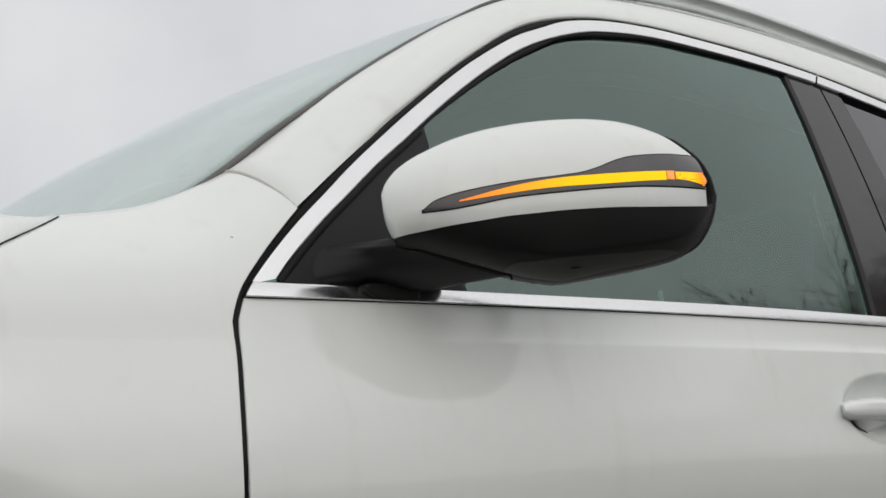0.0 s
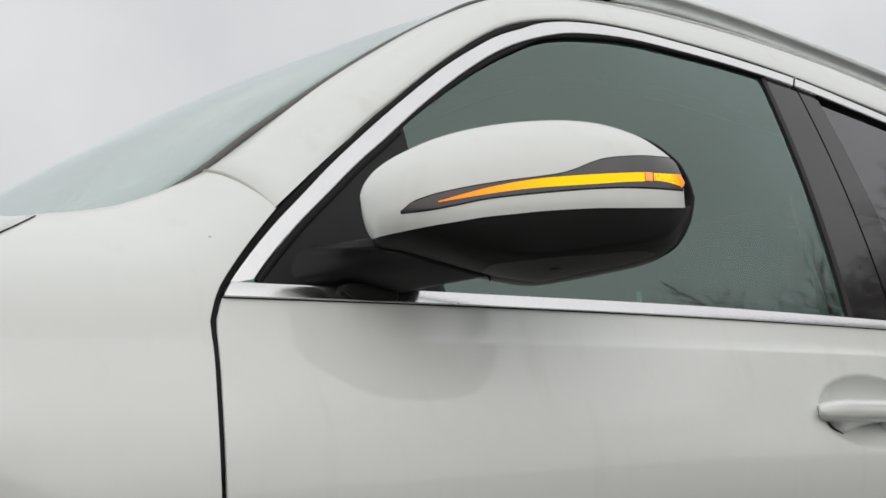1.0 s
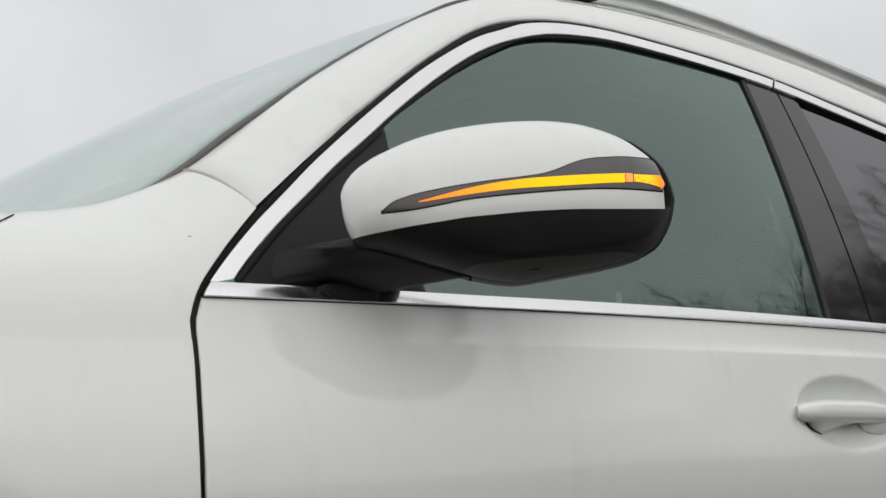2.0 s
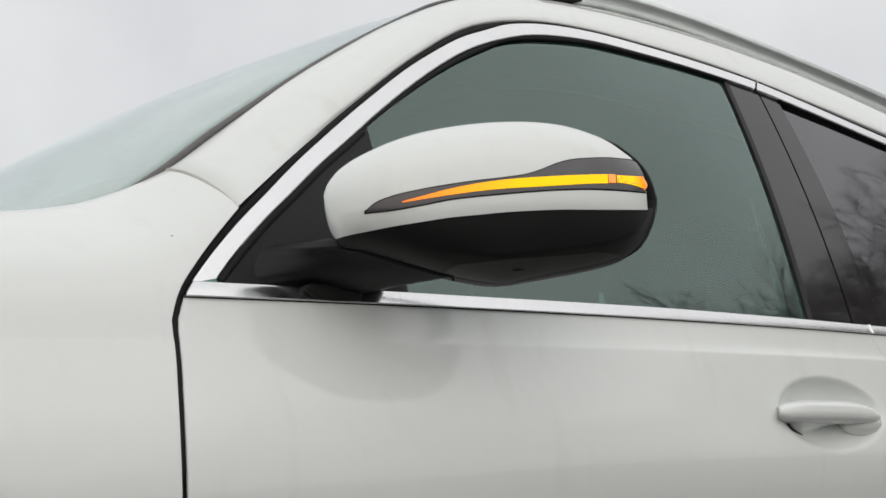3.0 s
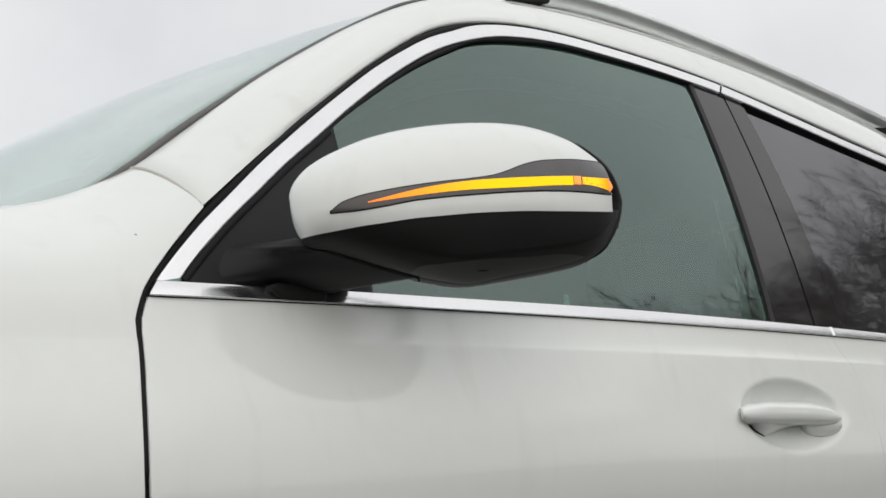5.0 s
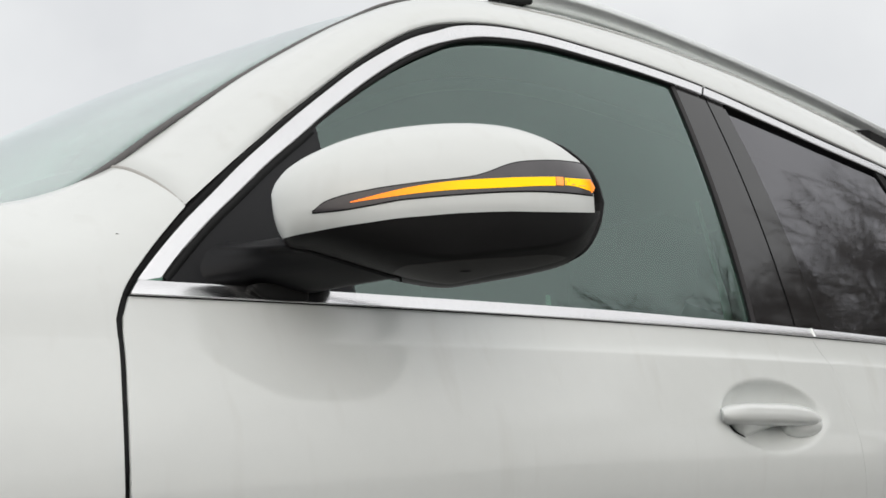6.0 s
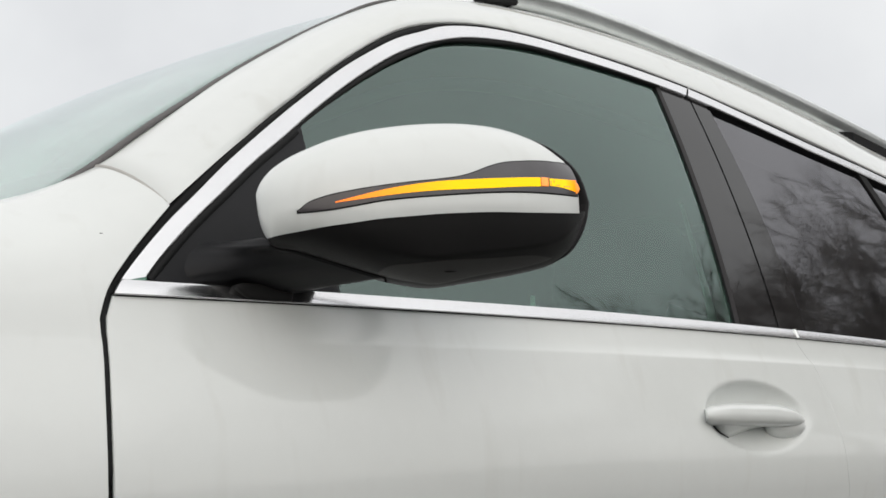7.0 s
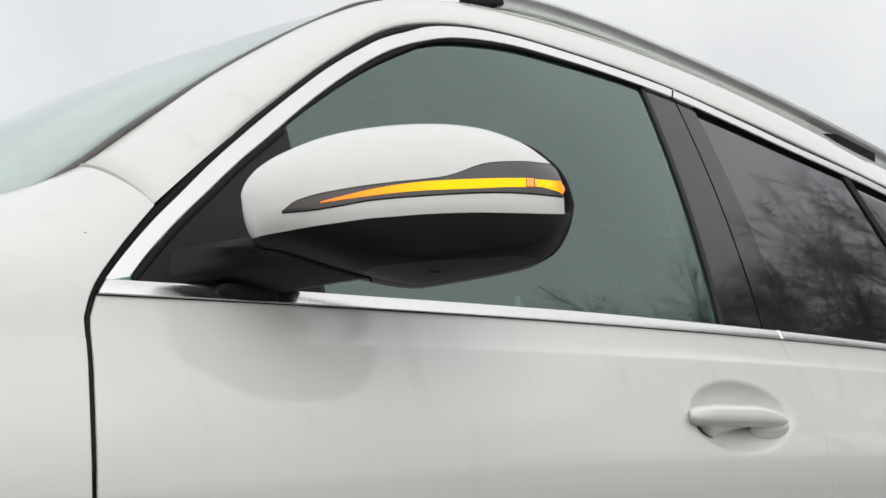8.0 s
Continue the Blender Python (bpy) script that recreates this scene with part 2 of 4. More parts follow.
def flank(x, z):
    """y of the doors below the belt."""
    zc = crease(x)
    if z >= zc:
        return plan(x) - 0.0035 - 0.0105 * (belt_low(x) - z) / (belt_low(x) - zc) - ridge(x, z)
    u = zc - z
    k = max(0.0, min(1.0, x / 0.7))
    s, e = 0.39 - 0.14 * k * k * (3 - 2 * k), 0.32 + 0.03 * k + 0.1 * max(0.0, min(1.0, -x / 0.4 - 0.1))
    start = 0.050 + 0.025 * k
    v = max(0.0, min(u, 0.20) - start)
    y = -0.014 - s * min(u, 0.20) + (s + e) / (0.40 - 2 * start) * v * v + 0.6 * e * max(0.0, min(u, 0.45) - 0.20)
    return plan(x) + y - ridge(x, z)


def house(x, z):
    """y of the side windows and their frame."""
    u = z - 1.15
    return 0.008 + 0.36 * u + 0.10 * u * u + 0.012 * max(0, x - 0.9) ** 2


WING_TOP = [(-1.45, 1.075), (-1.1, 1.130), (-0.7, 1.178), (-0.35, 1.209), (-0.137, 1.224), (-0.082, 1.234), (-0.053, 1.242), (-0.023, 1.254), (0.007, 1.269), (0.038, 1.287), (0.10, 1.326)]


def wing(x, z):
    """y of the front wing above the crease; it rolls over towards the bonnet."""
    zt = at(WING_TOP, x, 80)
    w = max(0.0, min(1.15, (z - crease(x)) / (zt - crease(x))))
    return plan(x) * (1 - w) - 0.014 + 0.134 * (0.25 * w + 0.75 * w**3) - ridge(x, z)


# edges of the side window's surround, as (x, z) on the side of the greenhouse
SEAL_EDGE = [(-0.0237, 1.112), (-0.0172, 1.130), (-0.0115, 1.1415), (-0.00275, 1.154), (0.0096, 1.169), (0.0257, 1.1873), (0.0464, 1.209), (0.0704, 1.2332), (0.182, 1.33), (0.279, 1.406), (0.343, 1.455), (0.391, 1.489), (0.452, 1.53), (0.514, 1.563), (0.575, 1.586), (0.635, 1.601), (0.70, 1.612), (0.76, 1.617), (0.885, 1.620), (1.02, 1.619), (1.155, 1.612), (1.32, 1.592), (1.49, 1.570), (1.686, 1.547), (2.0, 1.50)]
CHROME_OUT = [(0.004, 1.1505), (0.0272, 1.1766), (0.067, 1.2172), (0.1086, 1.255), (0.1534, 1.2957), (0.2005, 1.3353), (0.251, 1.3763), (0.3049, 1.4182), (0.3623, 1.461), (0.4221, 1.5007), (0.4843, 1.5377), (0.5333, 1.5602), (0.572, 1.578), (0.633, 1.596), (0.695, 1.607), (0.756, 1.613), (0.883, 1.616), (1.019, 1.614), (1.151, 1.607), (1.317, 1.586), (1.484, 1.563), (1.679, 1.541), (2, 1.492)]
CHROME_IN = [(0.0324, 1.1552), (0.0595, 1.1848), (0.101, 1.2252), (0.1443, 1.2628), (0.191, 1.3032), (0.2394, 1.3415), (0.2935, 1.3854), (0.3502, 1.4286), (0.4102, 1.4709), (0.4724, 1.5101), (0.5222, 1.5355), (0.559, 1.551), (0.622, 1.573), (0.684, 1.586), (0.746, 1.594), (0.872, 1.598), (1.007, 1.596), (1.138, 1.589), (1.305, 1.569), (1.469, 1.547), (1.661, 1.524), (2, 1.474)]
GLASS_TOP = [(0.041, 1.155), (0.0576, 1.1764), (0.0991, 1.2176), (0.142, 1.2541), (0.1887, 1.2954), (0.2375, 1.3351), (0.2916, 1.3797), (0.3471, 1.42), (0.4062, 1.4609), (0.4678, 1.4994), (0.5176, 1.527), (0.554, 1.5465), (0.616, 1.5665), (0.676, 1.5790), (0.738, 1.589), (0.863, 1.5945), (1, 1.5945), (1.14, 1.586), (1.3, 1.5682), (1.47, 1.5465), (1.66, 1.5232), (2, 1.472)]
# side edge of windscreen and roof
ROOF_EDGE = [(-0.30, 0.19, 1.05), (-0.16, 0.160, 1.14), (-0.06, 0.137, 1.214), (0.038, 0.120, 1.287), (0.10, 0.1390, 1.3388), (0.167, 0.167, 1.390), (0.316, 0.215, 1.497), (0.443, 0.252, 1.579), (0.545, 0.279, 1.638), (0.70, 0.306, 1.690), (0.90, 0.322, 1.722), (1.15, 0.330, 1.734), (1.50, 0.332, 1.722), (1.90, 0.337, 1.690), (2.5, 0.35, 1.62), (3.1, 0.37, 1.53)]


def on_house(p, out=0.0):
    """A point (x, z) of the greenhouse, moved outwards by out."""
    y = house(p[0], p[1])
    return (p[0], y - 0.93 * out, p[1] + 0.36 * out)


def up_to(curve, x0, x1, n):
    """The part of an (x, z) curve between two x, sampled evenly in length."""
    c = cr(curve, 500)
    c = c[(c[:, 0] >= x0) & (c[:, 0] <= x1)]
    d = np.concatenate([[0], np.cumsum(np.linalg.norm(np.diff(c, axis=0), axis=1))])
    s = np.linspace(0, d[-1], n)
    return np.stack([np.interp(s, d, c[:, 0]), np.interp(s, d, c[:, 1])], 1)


def seam_front(z):
    return at([(0.4, 0.0108), (0.7, -0.0192), (0.88, -0.0256), (0.9579, -0.0303), (0.9727, -0.0306), (0.9963, -0.0303), (1.0204, -0.0288), (1.0453, -0.026), (1.0708, -0.0222), (1.0959, -0.0197), (1.1119, -0.0186), (1.1323, -0.0103), (1.15, -0.002)], z, 60)


def seam_rear(z):
    return at([(0.40, 1.07), (0.7, 1.12), (0.9280, 1.1475), (0.9537, 1.1381), (0.9940, 1.1298), (1.0347, 1.1241), (1.0845, 1.1146), (1.1321, 1.0899), (1.1559, 1.0831), (1.17, 1.0751)], z, 60)


car = new("car")
car.location = (1.0, WIDE / 2, 0.0)
tagged(car, "pearl white sport utility car parked on dark asphalt", "car", kind="thing")


# ---------------------------------------------------------------- painted panels
def handle_dish(x, z):
    """Depth of the finger bowl pressed into the front door."""
    r = math.hypot((x - 0.930) / 0.118, (z - 1.0405) / 0.0490)
    return 0.0 if r >= 1 else 0.027 * (1 - r * r) ** 0.85


def dish_rear(x, z):
    r = math.hypot((x - 2.00) / 0.118, (z - 1.053) / 0.0490)
    return 0.0 if r >= 1 else 0.024 * (1 - r * r) ** 1.3


def door_skin(front, rear, dish, splits):
    """Rows from sill to belt; the edges fold in along the shut lines."""
    zs = np.concatenate([np.linspace(0, 0.52, 16)[:-1], np.linspace(0.52, 0.90, 14)[:-1], np.linspace(0.90, 1.0, 4)])
    rows = []
    steps = np.concatenate([np.linspace(0.42, 0.94, 18)[:-1], np.linspace(0.94, 1.082, 44), [1.0835, 1.085, 1.0865, 1.088, 1.0895, 1.091, 1.0925, 1.094, 1.096]])
    for k in range(len(steps) + 16):
        row = []
        for i, s in enumerate(splits):
            if k < len(steps):
                z = steps[k]
                x = front(z) + (rear(z) - front(z)) * s
                z = z + (crease(x) - 1.096) * max(0, min(1, (z - 0.9) / 0.196))
            else:
                f = (k - len(steps) + 1) / 16
                zq = 1.096 + f * 0.0385
                x = front(zq) + (rear(zq) - front(zq)) * s
                z = crease(x) + f * (belt_low(x) - crease(x) - 0.0015)
            y = flank(x, z) + dish(x, z)
            row.append((x, y, z))
        a, b = row[0], row[-1]
        row = [(a[0] + 0.004, a[1] + 0.014, a[2]), (a[0] - 0.0004, a[1] + 0.003, a[2]), (a[0] - 0.0004, a[1] + 0.001, a[2])] + row + [(b[0] + 0.0003, b[1] + 0.001, b[2]), (b[0] + 0.0003, b[1] + 0.003, b[2]), (b[0] - 0.004, b[1] + 0.014, b[2])]
        rows.append(row)
    top = [(p[0], p[1] + 0.006, p[2] + 0.0006) for p in rows[-1]]
    rows.append(top)
    return rows


def cut_arch(grid, cx, r=0.405, cz=0.375):
    """Pulls the lower edge of a panel up round a wheel arch."""
    out = []
    for row in grid:
        new_row = []
        for x, y, z in row:
            dx = abs(x - cx)
            if dx < r:
                lim = cz + math.sqrt(r * r - dx * dx)
                if lim > 0.42 and z < 1.06:
                    z = lim + (z - 0.42) * (1.06 - lim) / 0.64
            new_row.append((x, y, z))
        out.append(new_row)
    return out


front_split = np.concatenate([[0, 0.0006, 0.002, 0.006], np.linspace(0.015, 0.68, 34)[:-1], np.linspace(0.68, 0.93, 56)[:-1], np.linspace(0.93, 0.99, 5), [0.996, 0.9985, 0.9995, 1]])
rear_split = np.concatenate([[0, 0.0006, 0.002, 0.006], np.linspace(0.015, 0.62, 16)[:-1], np.linspace(0.62, 0.92, 24)[:-1], np.linspace(0.92, 1, 4)])
FRONT_WHEEL, REAR_WHEEL = -0.58, 2.415


def JOINT(x):
    """Height of the joint between wing and windscreen pillar."""
    return at([(0.030, 1.291), (0.038, 1.287), (0.0454, 1.2837), (0.052, 1.2758), (0.0581, 1.2656), (0.0644, 1.2533), (0.0703, 1.2425), (0.0730, 1.2345)], x, 60)


def build_side(mirror):
    m = dict(mirror=mirror)
    # doors
    door = mesh_part("front_door", [door_skin(lambda z: seam_front(z) + 0.0026, lambda z: seam_rear(z) - 0.0005, handle_dish, front_split)], PAINT, car, "white front door with a pressed crease", **m)
    rear = mesh_part("rear_door", [cut_arch(door_skin(lambda z: seam_rear(z) + 0.0005, lambda z: 2.17 + 0.35 * max(0, z - 0.75), dish_rear, rear_split), REAR_WHEEL)], PAINT, car, "white rear door", **m)
    # front wing: below and above the crease
    xs = np.concatenate([np.linspace(-1.38, -0.3, 34), np.linspace(-0.27, -0.06, 14), np.linspace(-0.055, -0.0275, 4), [-0.0247, -0.0239, -0.0235]])
    low = []
    for f in np.concatenate([np.linspace(0, 0.96, 26), np.linspace(0.966, 1, 12)]):
        row = []
        for x in xs:
            z = 0.42 + f * (crease(x) - 0.42)
            xx = x + seam_front(z) - seam_front(crease(x))
            row.append((xx, flank(xx, z), z))
        b = row[-1]
        row += [(b[0] + 0.0003, b[1] + 0.003, b[2]), (b[0] - 0.002, b[1] + 0.014, b[2])]
        low.append(row)
    low = cut_arch(low, FRONT_WHEEL)
    seal_low = up_to(SEAL_EDGE, -0.0238, 0.0740, 60)

    def lower_edge(x):
        return crease(x) if x < -0.0236 else max(crease(x), float(np.interp(x, seal_low[:, 0], seal_low[:, 1])))

    def upper_edge(x):
        if x > 0.038:
            return JOINT(x)
        if x < -0.137:
            return at(WING_TOP, x, 80) - min(0.05, 0.57 * (-0.137 - x))
        return at(WING_TOP, x, 80)

    high = []
    xs2 = np.concatenate([xs, np.linspace(-0.0229, 0.0722, 30)])
    for x in xs2:
        a, b = lower_edge(x), upper_edge(x)
        col = [(x, wing(x, a + (b - a) * f), a + (b - a) * f) for f in np.concatenate([np.linspace(0, 0.16, 12)[:-1], np.linspace(0.16, 1, 20)])]
        e = col[-1]
        col += [(e[0], e[1] + 0.0025, e[2] - 0.0005), (e[0], e[1] + 0.006, e[2] - 0.004), (e[0], e[1] + 0.009, e[2] - 0.02)]
        high.append(col)
    wing_ob = mesh_part("front_wing", [low, [list(r) for r in zip(*high)]], PAINT, car, "white front wing", thick=0.0012, flip=False, **m)
    # windscreen pillar and roof side, between the door seal and the roof edge
    edge = cr(ROOF_EDGE, 400)
    pairs = [((0.0725, 1.2365), (0.040, 0.1205, 1.2875)), ((0.182, 1.330), (0.128, 0.152, 1.358)), ((0.279, 1.406), (0.212, 0.182, 1.424)), ((0.391, 1.489), (0.322, 0.217, 1.501)), ((0.514, 1.563), (0.443, 0.252, 1.579)), ((0.635, 1.601), (0.575, 0.287, 1.649)), ((0.76, 1.617), (0.72, 0.308, 1.694)), ((0.885, 1.620), (0.88, 0.320, 1.720)), ((1.02, 1.619), (1.03, 0.326, 1.730)), ((1.32, 1.592), (1.33, 0.331, 1.730)), ((1.686, 1.547), (1.70, 0.334, 1.707)), ((2.0, 1.50), (2.05, 0.340, 1.675)), ((2.4, 1.42), (2.5, 0.35, 1.62)), ((2.85, 1.30), (3.1, 0.37, 1.53))]
    lo_c = cr([on_house(p[0]) for p in pairs], 90)
    hi_c = cr([p[1] for p in pairs], 90)
    seam_c = cr([(x, 0.0016 + wing(x, JOINT(x)), JOINT(x) + 0.0018) for x in (0.0728, 0.0695, 0.0640, 0.0570, 0.0490)] + [(0.040, 0.1205, 1.2885)], 18)
    strip = []
    for i, (a, b) in enumerate(zip(lo_c, hi_c)):
        w = np.linalg.norm(b - a)
        row = [a + np.array((0.004, 0.012, -0.004)), a + np.array((0.0, 0.002, 0.0))]
        for f in np.linspace(0.02, 0.98, 14):
            dip = 0.0007 if abs(f - 0.168) < 0.03 else 0.0
            bulge = -dip + (0.14 - 0.05 * min(1, max(0, (a[0] - 0.4) / 0.4)) - 0.05 * min(1, max(0, (a[0] - 1.3) / 0.5))) * w * (1 - (2 * f - 1) ** 2)
            n = np.array((-0.35 + 0.23 * min(1, a[0] / 0.7), -0.74, 0.56))
            row.append(a + (b - a) * f + n * bulge)
        row += [b + np.array((0.0, 0.001, 0.0)), b + np.array((0.004, 0.012, -0.006))]
        if i == 0:
            strip0 = [np.array(p) for p in row]
        if i < 12:
            k = (i / 12) ** 2 * (3 - 2 * i / 12)
            row = [np.array(row[j]) * k + (seam_c[j] + (np.array(row[j]) - strip0[j] if i else 0 * a)) * (1 - k) for j in range(18)]
        if i == 0:
            fold = [p + np.array((-0.002, 0.008, -0.006)) for p in row]
            strip.append(fold)
        strip.append(row)
    mesh_part("windscreen_pillar", [strip], PAINT, car, "white pillar running into the roof side", flip=True, **m)
    for j, r in ((9, 0.0010),):
        ditch = [row[j] + np.array((0, -0.0002, 0)) for row in strip if row[j][0] > 0.70]
        mesh_part("roof_moulding", [tube(ditch, [r] * len(ditch), 6)], SEALER, car, "thin roof moulding", **m)
    # gap between wing and pillar, shut lines and their rubber
    joint = [(x, wing(x, JOINT(x)) + 0.0045, JOINT(x) + 0.0005) for x in (0.0722, 0.0670, 0.0610, 0.0540, 0.0460, 0.036)]
    mesh_part("pillar_joint", [tube(cr(joint, 20), [0.0032] * 20, 8)], SEALER, car, "grey body joint sealer", **m)
    shut = [(seam_front(z), flank(-0.02, z) + 0.011, z) for z in np.linspace(0.42, 1.125, 30)] + [(-0.012, 0.008, 1.134), (-0.006, 0.012, 1.142)]
    mesh_part("door_shut_seal", [tube(shut, [0.009] * len(shut), 8)], RUBBER, car, **m)
    shut = [(seam_rear(z), flank(1.12, z) + 0.016, z) for z in np.linspace(0.42, 1.16, 30)]
    mesh_part("door_shut_seal", [tube(shut, [0.009] * len(shut), 8)], RUBBER, car, **m)
    # rear quarter
    q = []
    for f in np.linspace(0, 1, 24):
        row = []
        for s in np.linspace(0, 1, 26):
            z = 0.42 + f * (1.18 - 0.42)
            x0 = 2.174 + 0.35 * max(0, z - 0.75)
            x = x0 + (3.42 - x0) * s
            row.append((x, flank(min(x, 3.2), min(z, 1.15)) + 0.4 * max(0, s - 0.8) ** 2 * 4, z))
        q.append(row)
    mesh_part("rear_quarter", [cut_arch(q, REAR_WHEEL)], PAINT, car, "white rear quarter panel", thick=0.0012, **m)
    q = []
    for f in np.linspace(0, 1, 8):
        row = []
        for s in np.linspace(0, 1, 12):
            lo = np.array((2.12 + 1.30 * s, flank(2.12 + 1.08 * s, 1.15) + 0.4 * max(0, s - 0.8) ** 2 * 4, 1.18))
            hi = np.array((1.97 + 0.88 * s, 0, 1.51 - 0.21 * s))
            hi[1] = house(hi[0], hi[2])
            row.append(lo + (hi - lo) * f)
        q.append(row)
    corner = []
    for f in np.linspace(0, 1, 10):
        a = np.array(on_house((2.85, 1.30))) * (1 - f) + np.array((3.1, 0.37, 1.53)) * f
        z = 1.18 + 0.33 * f
        b = np.array((3.42 - 0.36 * (z - 1.1) / 0.41, flank(3.2, 1.15) + 0.064 + 0.33 * (z - 1.15), z))
        corner.append([a + (b - a) * k for k in np.linspace(0, 1, 8)])
    mesh_part("rear_pillar", [q, corner], PAINT, car, "white rear pillar panel", thick=0.0012, **m)

    # ---- window surround on the doors
    def band(c_out, c_in, prof):
        return [[np.array(on_house(a, h)) * (1 - f) + np.array(on_house(b, h)) * f for f, h in prof] for a, b in zip(c_out, c_in)]

    prof = [(0, -0.010), (0, -0.0010), (0.03, -0.0002), (0.10, 0.0001), (0.12, 0.0001), (0.5, 0.0002), (0.88, 0.0001), (0.90, 0.0001), (0.97, -0.0002), (1, -0.0010), (1, -0.010)]
    fo, fi = up_to(CHROME_OUT, 0.0, 1.1498, 90), up_to(CHROME_IN, 0.033, 1.1368, 90)
    mesh_part("window_trim", [band(fo, fi, prof)], CHROME, door, "bright satin aluminium window surround", flip=True, **m)
    ro, ri = up_to(CHROME_OUT, 1.1500, 2.0, 40), up_to(CHROME_IN, 1.1370, 2.0, 40)
    mesh_part("window_trim", [band(ro, ri, prof)], CHROME, rear, "bright satin aluminium window surround", flip=True, **m)
    so = up_to(SEAL_EDGE, -0.0135, 1.158, 110)
    si = np.concatenate([[(0.000, 1.1365)], up_to(CHROME_OUT, 0.002, 1.1495, 109)])
    mesh_part("frame_seal", [band(so, si, [(0, -0.012), (0, -0.004), (0.5, 0.0), (1, -0.002), (1, -0.012)])], RUBBER, door, "black rubber door seal", flip=True, **m)
    so, si = up_to(SEAL_EDGE, 1.158, 2.0, 40), up_to(CHROME_OUT, 1.154, 2.0, 40)
    mesh_part("frame_seal", [band(so, si, [(0, -0.012), (0, -0.004), (0.5, 0.0), (1, -0.002), (1, -0.012)])], RUBBER, rear, "black rubber door seal", flip=True, **m)
    gi = up_to(CHROME_IN, 0.033, 1.072, 110)
    go = up_to(GLASS_TOP, 0.041, 1.063, 110)
    mesh_part("glass_run", [band(gi, go, [(0, -0.004), (0.4, -0.001), (0.9, -0.0025), (1.0, -0.004), (1, -0.010)])], RUBBER, door, "black glass run channel", flip=True, **m)
    gi, go = up_to(CHROME_IN, 1.200, 2.0, 40), up_to(GLASS_TOP, 1.194, 2.0, 40)
    mesh_part("glass_run", [band(gi, go, [(0, -0.012), (0, -0.002), (0.9, -0.0015), (1.0, -0.0022), (1, -0.008)])], RUBBER, rear, "black glass run channel", flip=True, **m)

    # belt mouldings
    def belt(x0, x1, slant, n):
        rows = []
        for s in np.concatenate([[0, 0.0004, 0.0012], np.linspace(0.004, 0.996, n), [0.9988, 0.9996, 1]]):
            r = []
            for f, out in [(0, -0.012), (0, 0.0062), (0.03, 0.0067), (0.08, 0.0068), (0.85, 0.0062), (0.95, 0.0058), (1, 0.004), (1, -0.012)]:
                xb = x0 + (x1 - x0) * s
                x = xb + (slant * f * (1 - s) if slant else 0)
                z = belt_low(x) + (belt_top(x) - belt_low(x)) * f
                y = 0.0058 * f - 0.001 - out
                r.append((x, y, z + (0.0004 + 0.0016 * max(0.0, min(1.0, (x - 0.35) / 0.3))) * f))
            rows.append(r)
        a = [np.mean(np.array(rows[0]), axis=0)] * 8
        b = [np.mean(np.array(rows[-1]), axis=0)] * 8
        return [a] + rows + [b]

    mesh_part("belt_trim", [belt(-0.0075, 1.0925, 0.011, 60)], CHROME, door, "bright aluminium belt moulding", **m)
    mesh_part("belt_trim", [belt(1.0936, 2.25, 0, 40)], CHROME, rear, "bright aluminium belt moulding", **m)
    tip = []
    for f in (0.0, 0.06, 0.5, 0.94, 1.0):
        z = belt_low(1.0935) + (belt_top(1.0935) - belt_low(1.0935)) * f + 0.002 * f
        tip.append([(x, y + 0.0055 * f, z) for x, y in ((1.0910, 0.002), (1.0911, -0.0080), (1.0918, -0.0092), (1.0932, -0.0094), (1.0946, -0.0092), (1.0953, -0.0080), (1.0954, 0.002))])
    mesh_part("trim_end_cap", [tip], RAILMAT, rear, "bright end cap of the belt moulding", **m)
    # black beads put in to darken the shadow gap below the moulding
    line = [(x, flank(x, belt_low(x)) + 0.004, belt_low(x) - 0.0006) for x in np.linspace(-0.006, 1.09, 50)]
    mesh_part("belt_gap_line", [tube(line, [0.0032] * 50, 6)], RUBBER, door, **m)
    line = [(x, flank(x, belt_low(x)) + 0.004, belt_low(x) - 0.0006) for x in np.linspace(1.10, 2.2, 40)]
    mesh_part("belt_gap_line", [tube(line, [0.0032] * 40, 6)], RUBBER, rear, **m)

    # glass and pillar covers
    def pane(front, back, nx, nz, out, top_edge=GLASS_TOP):
        rows = []
        for f in np.linspace(0, 1, nz):
            r = []
            for s in np.concatenate([[0, 0.0015, 0.004], np.linspace(0.01, 0.99, nx), [0.996, 0.9985, 1]]):
                xb = front(0) + (back(0) - front(0)) * s
                xt = front(1) + (back(1) - front(1)) * s
                zb = belt_top(xb) - 0.012
                zt = at(top_edge, xt, 160) + 0.003
                z = zb + (zt - zb) * f
                x = front(f) + (back(f) - front(f)) * s
                top = at(top_edge, x, 160) + 0.003
                r.append(on_house((x, min(z, top)), out))
            rows.append(r)
        return rows

    def win_back(f):
        return 0.977 + 0.083 * f + 0.042 * f * (1 - f)

    def pillar_seam(f):
        return 1.088 + 0.060 * f + 0.046 * f * (1 - f)

    def glass_front(f):
        return 1.166 + 0.030 * f + 0.045 * f * (1 - f)

    g1 = []
    for f in np.linspace(0, 1, 30):
        r = []
        for s in np.linspace(0, 1, 44):
            x = 0.05 + (win_back(1) + 0.004 - 0.05) * s
            zt = at(GLASS_TOP, x, 160) + 0.004
            zb = belt_top(x) - 0.012
            z = zb + (zt - zb) * f
            k = max(0, min(1, (z - 1.16) / 0.425))
            x = 0.05 + (win_back(k) + 0.004 - 0.05) * s
            z = min(z, at(GLASS_TOP, x, 160) + 0.004)
            r.append(on_house((x, z), -0.0055))
        g1.append(r)
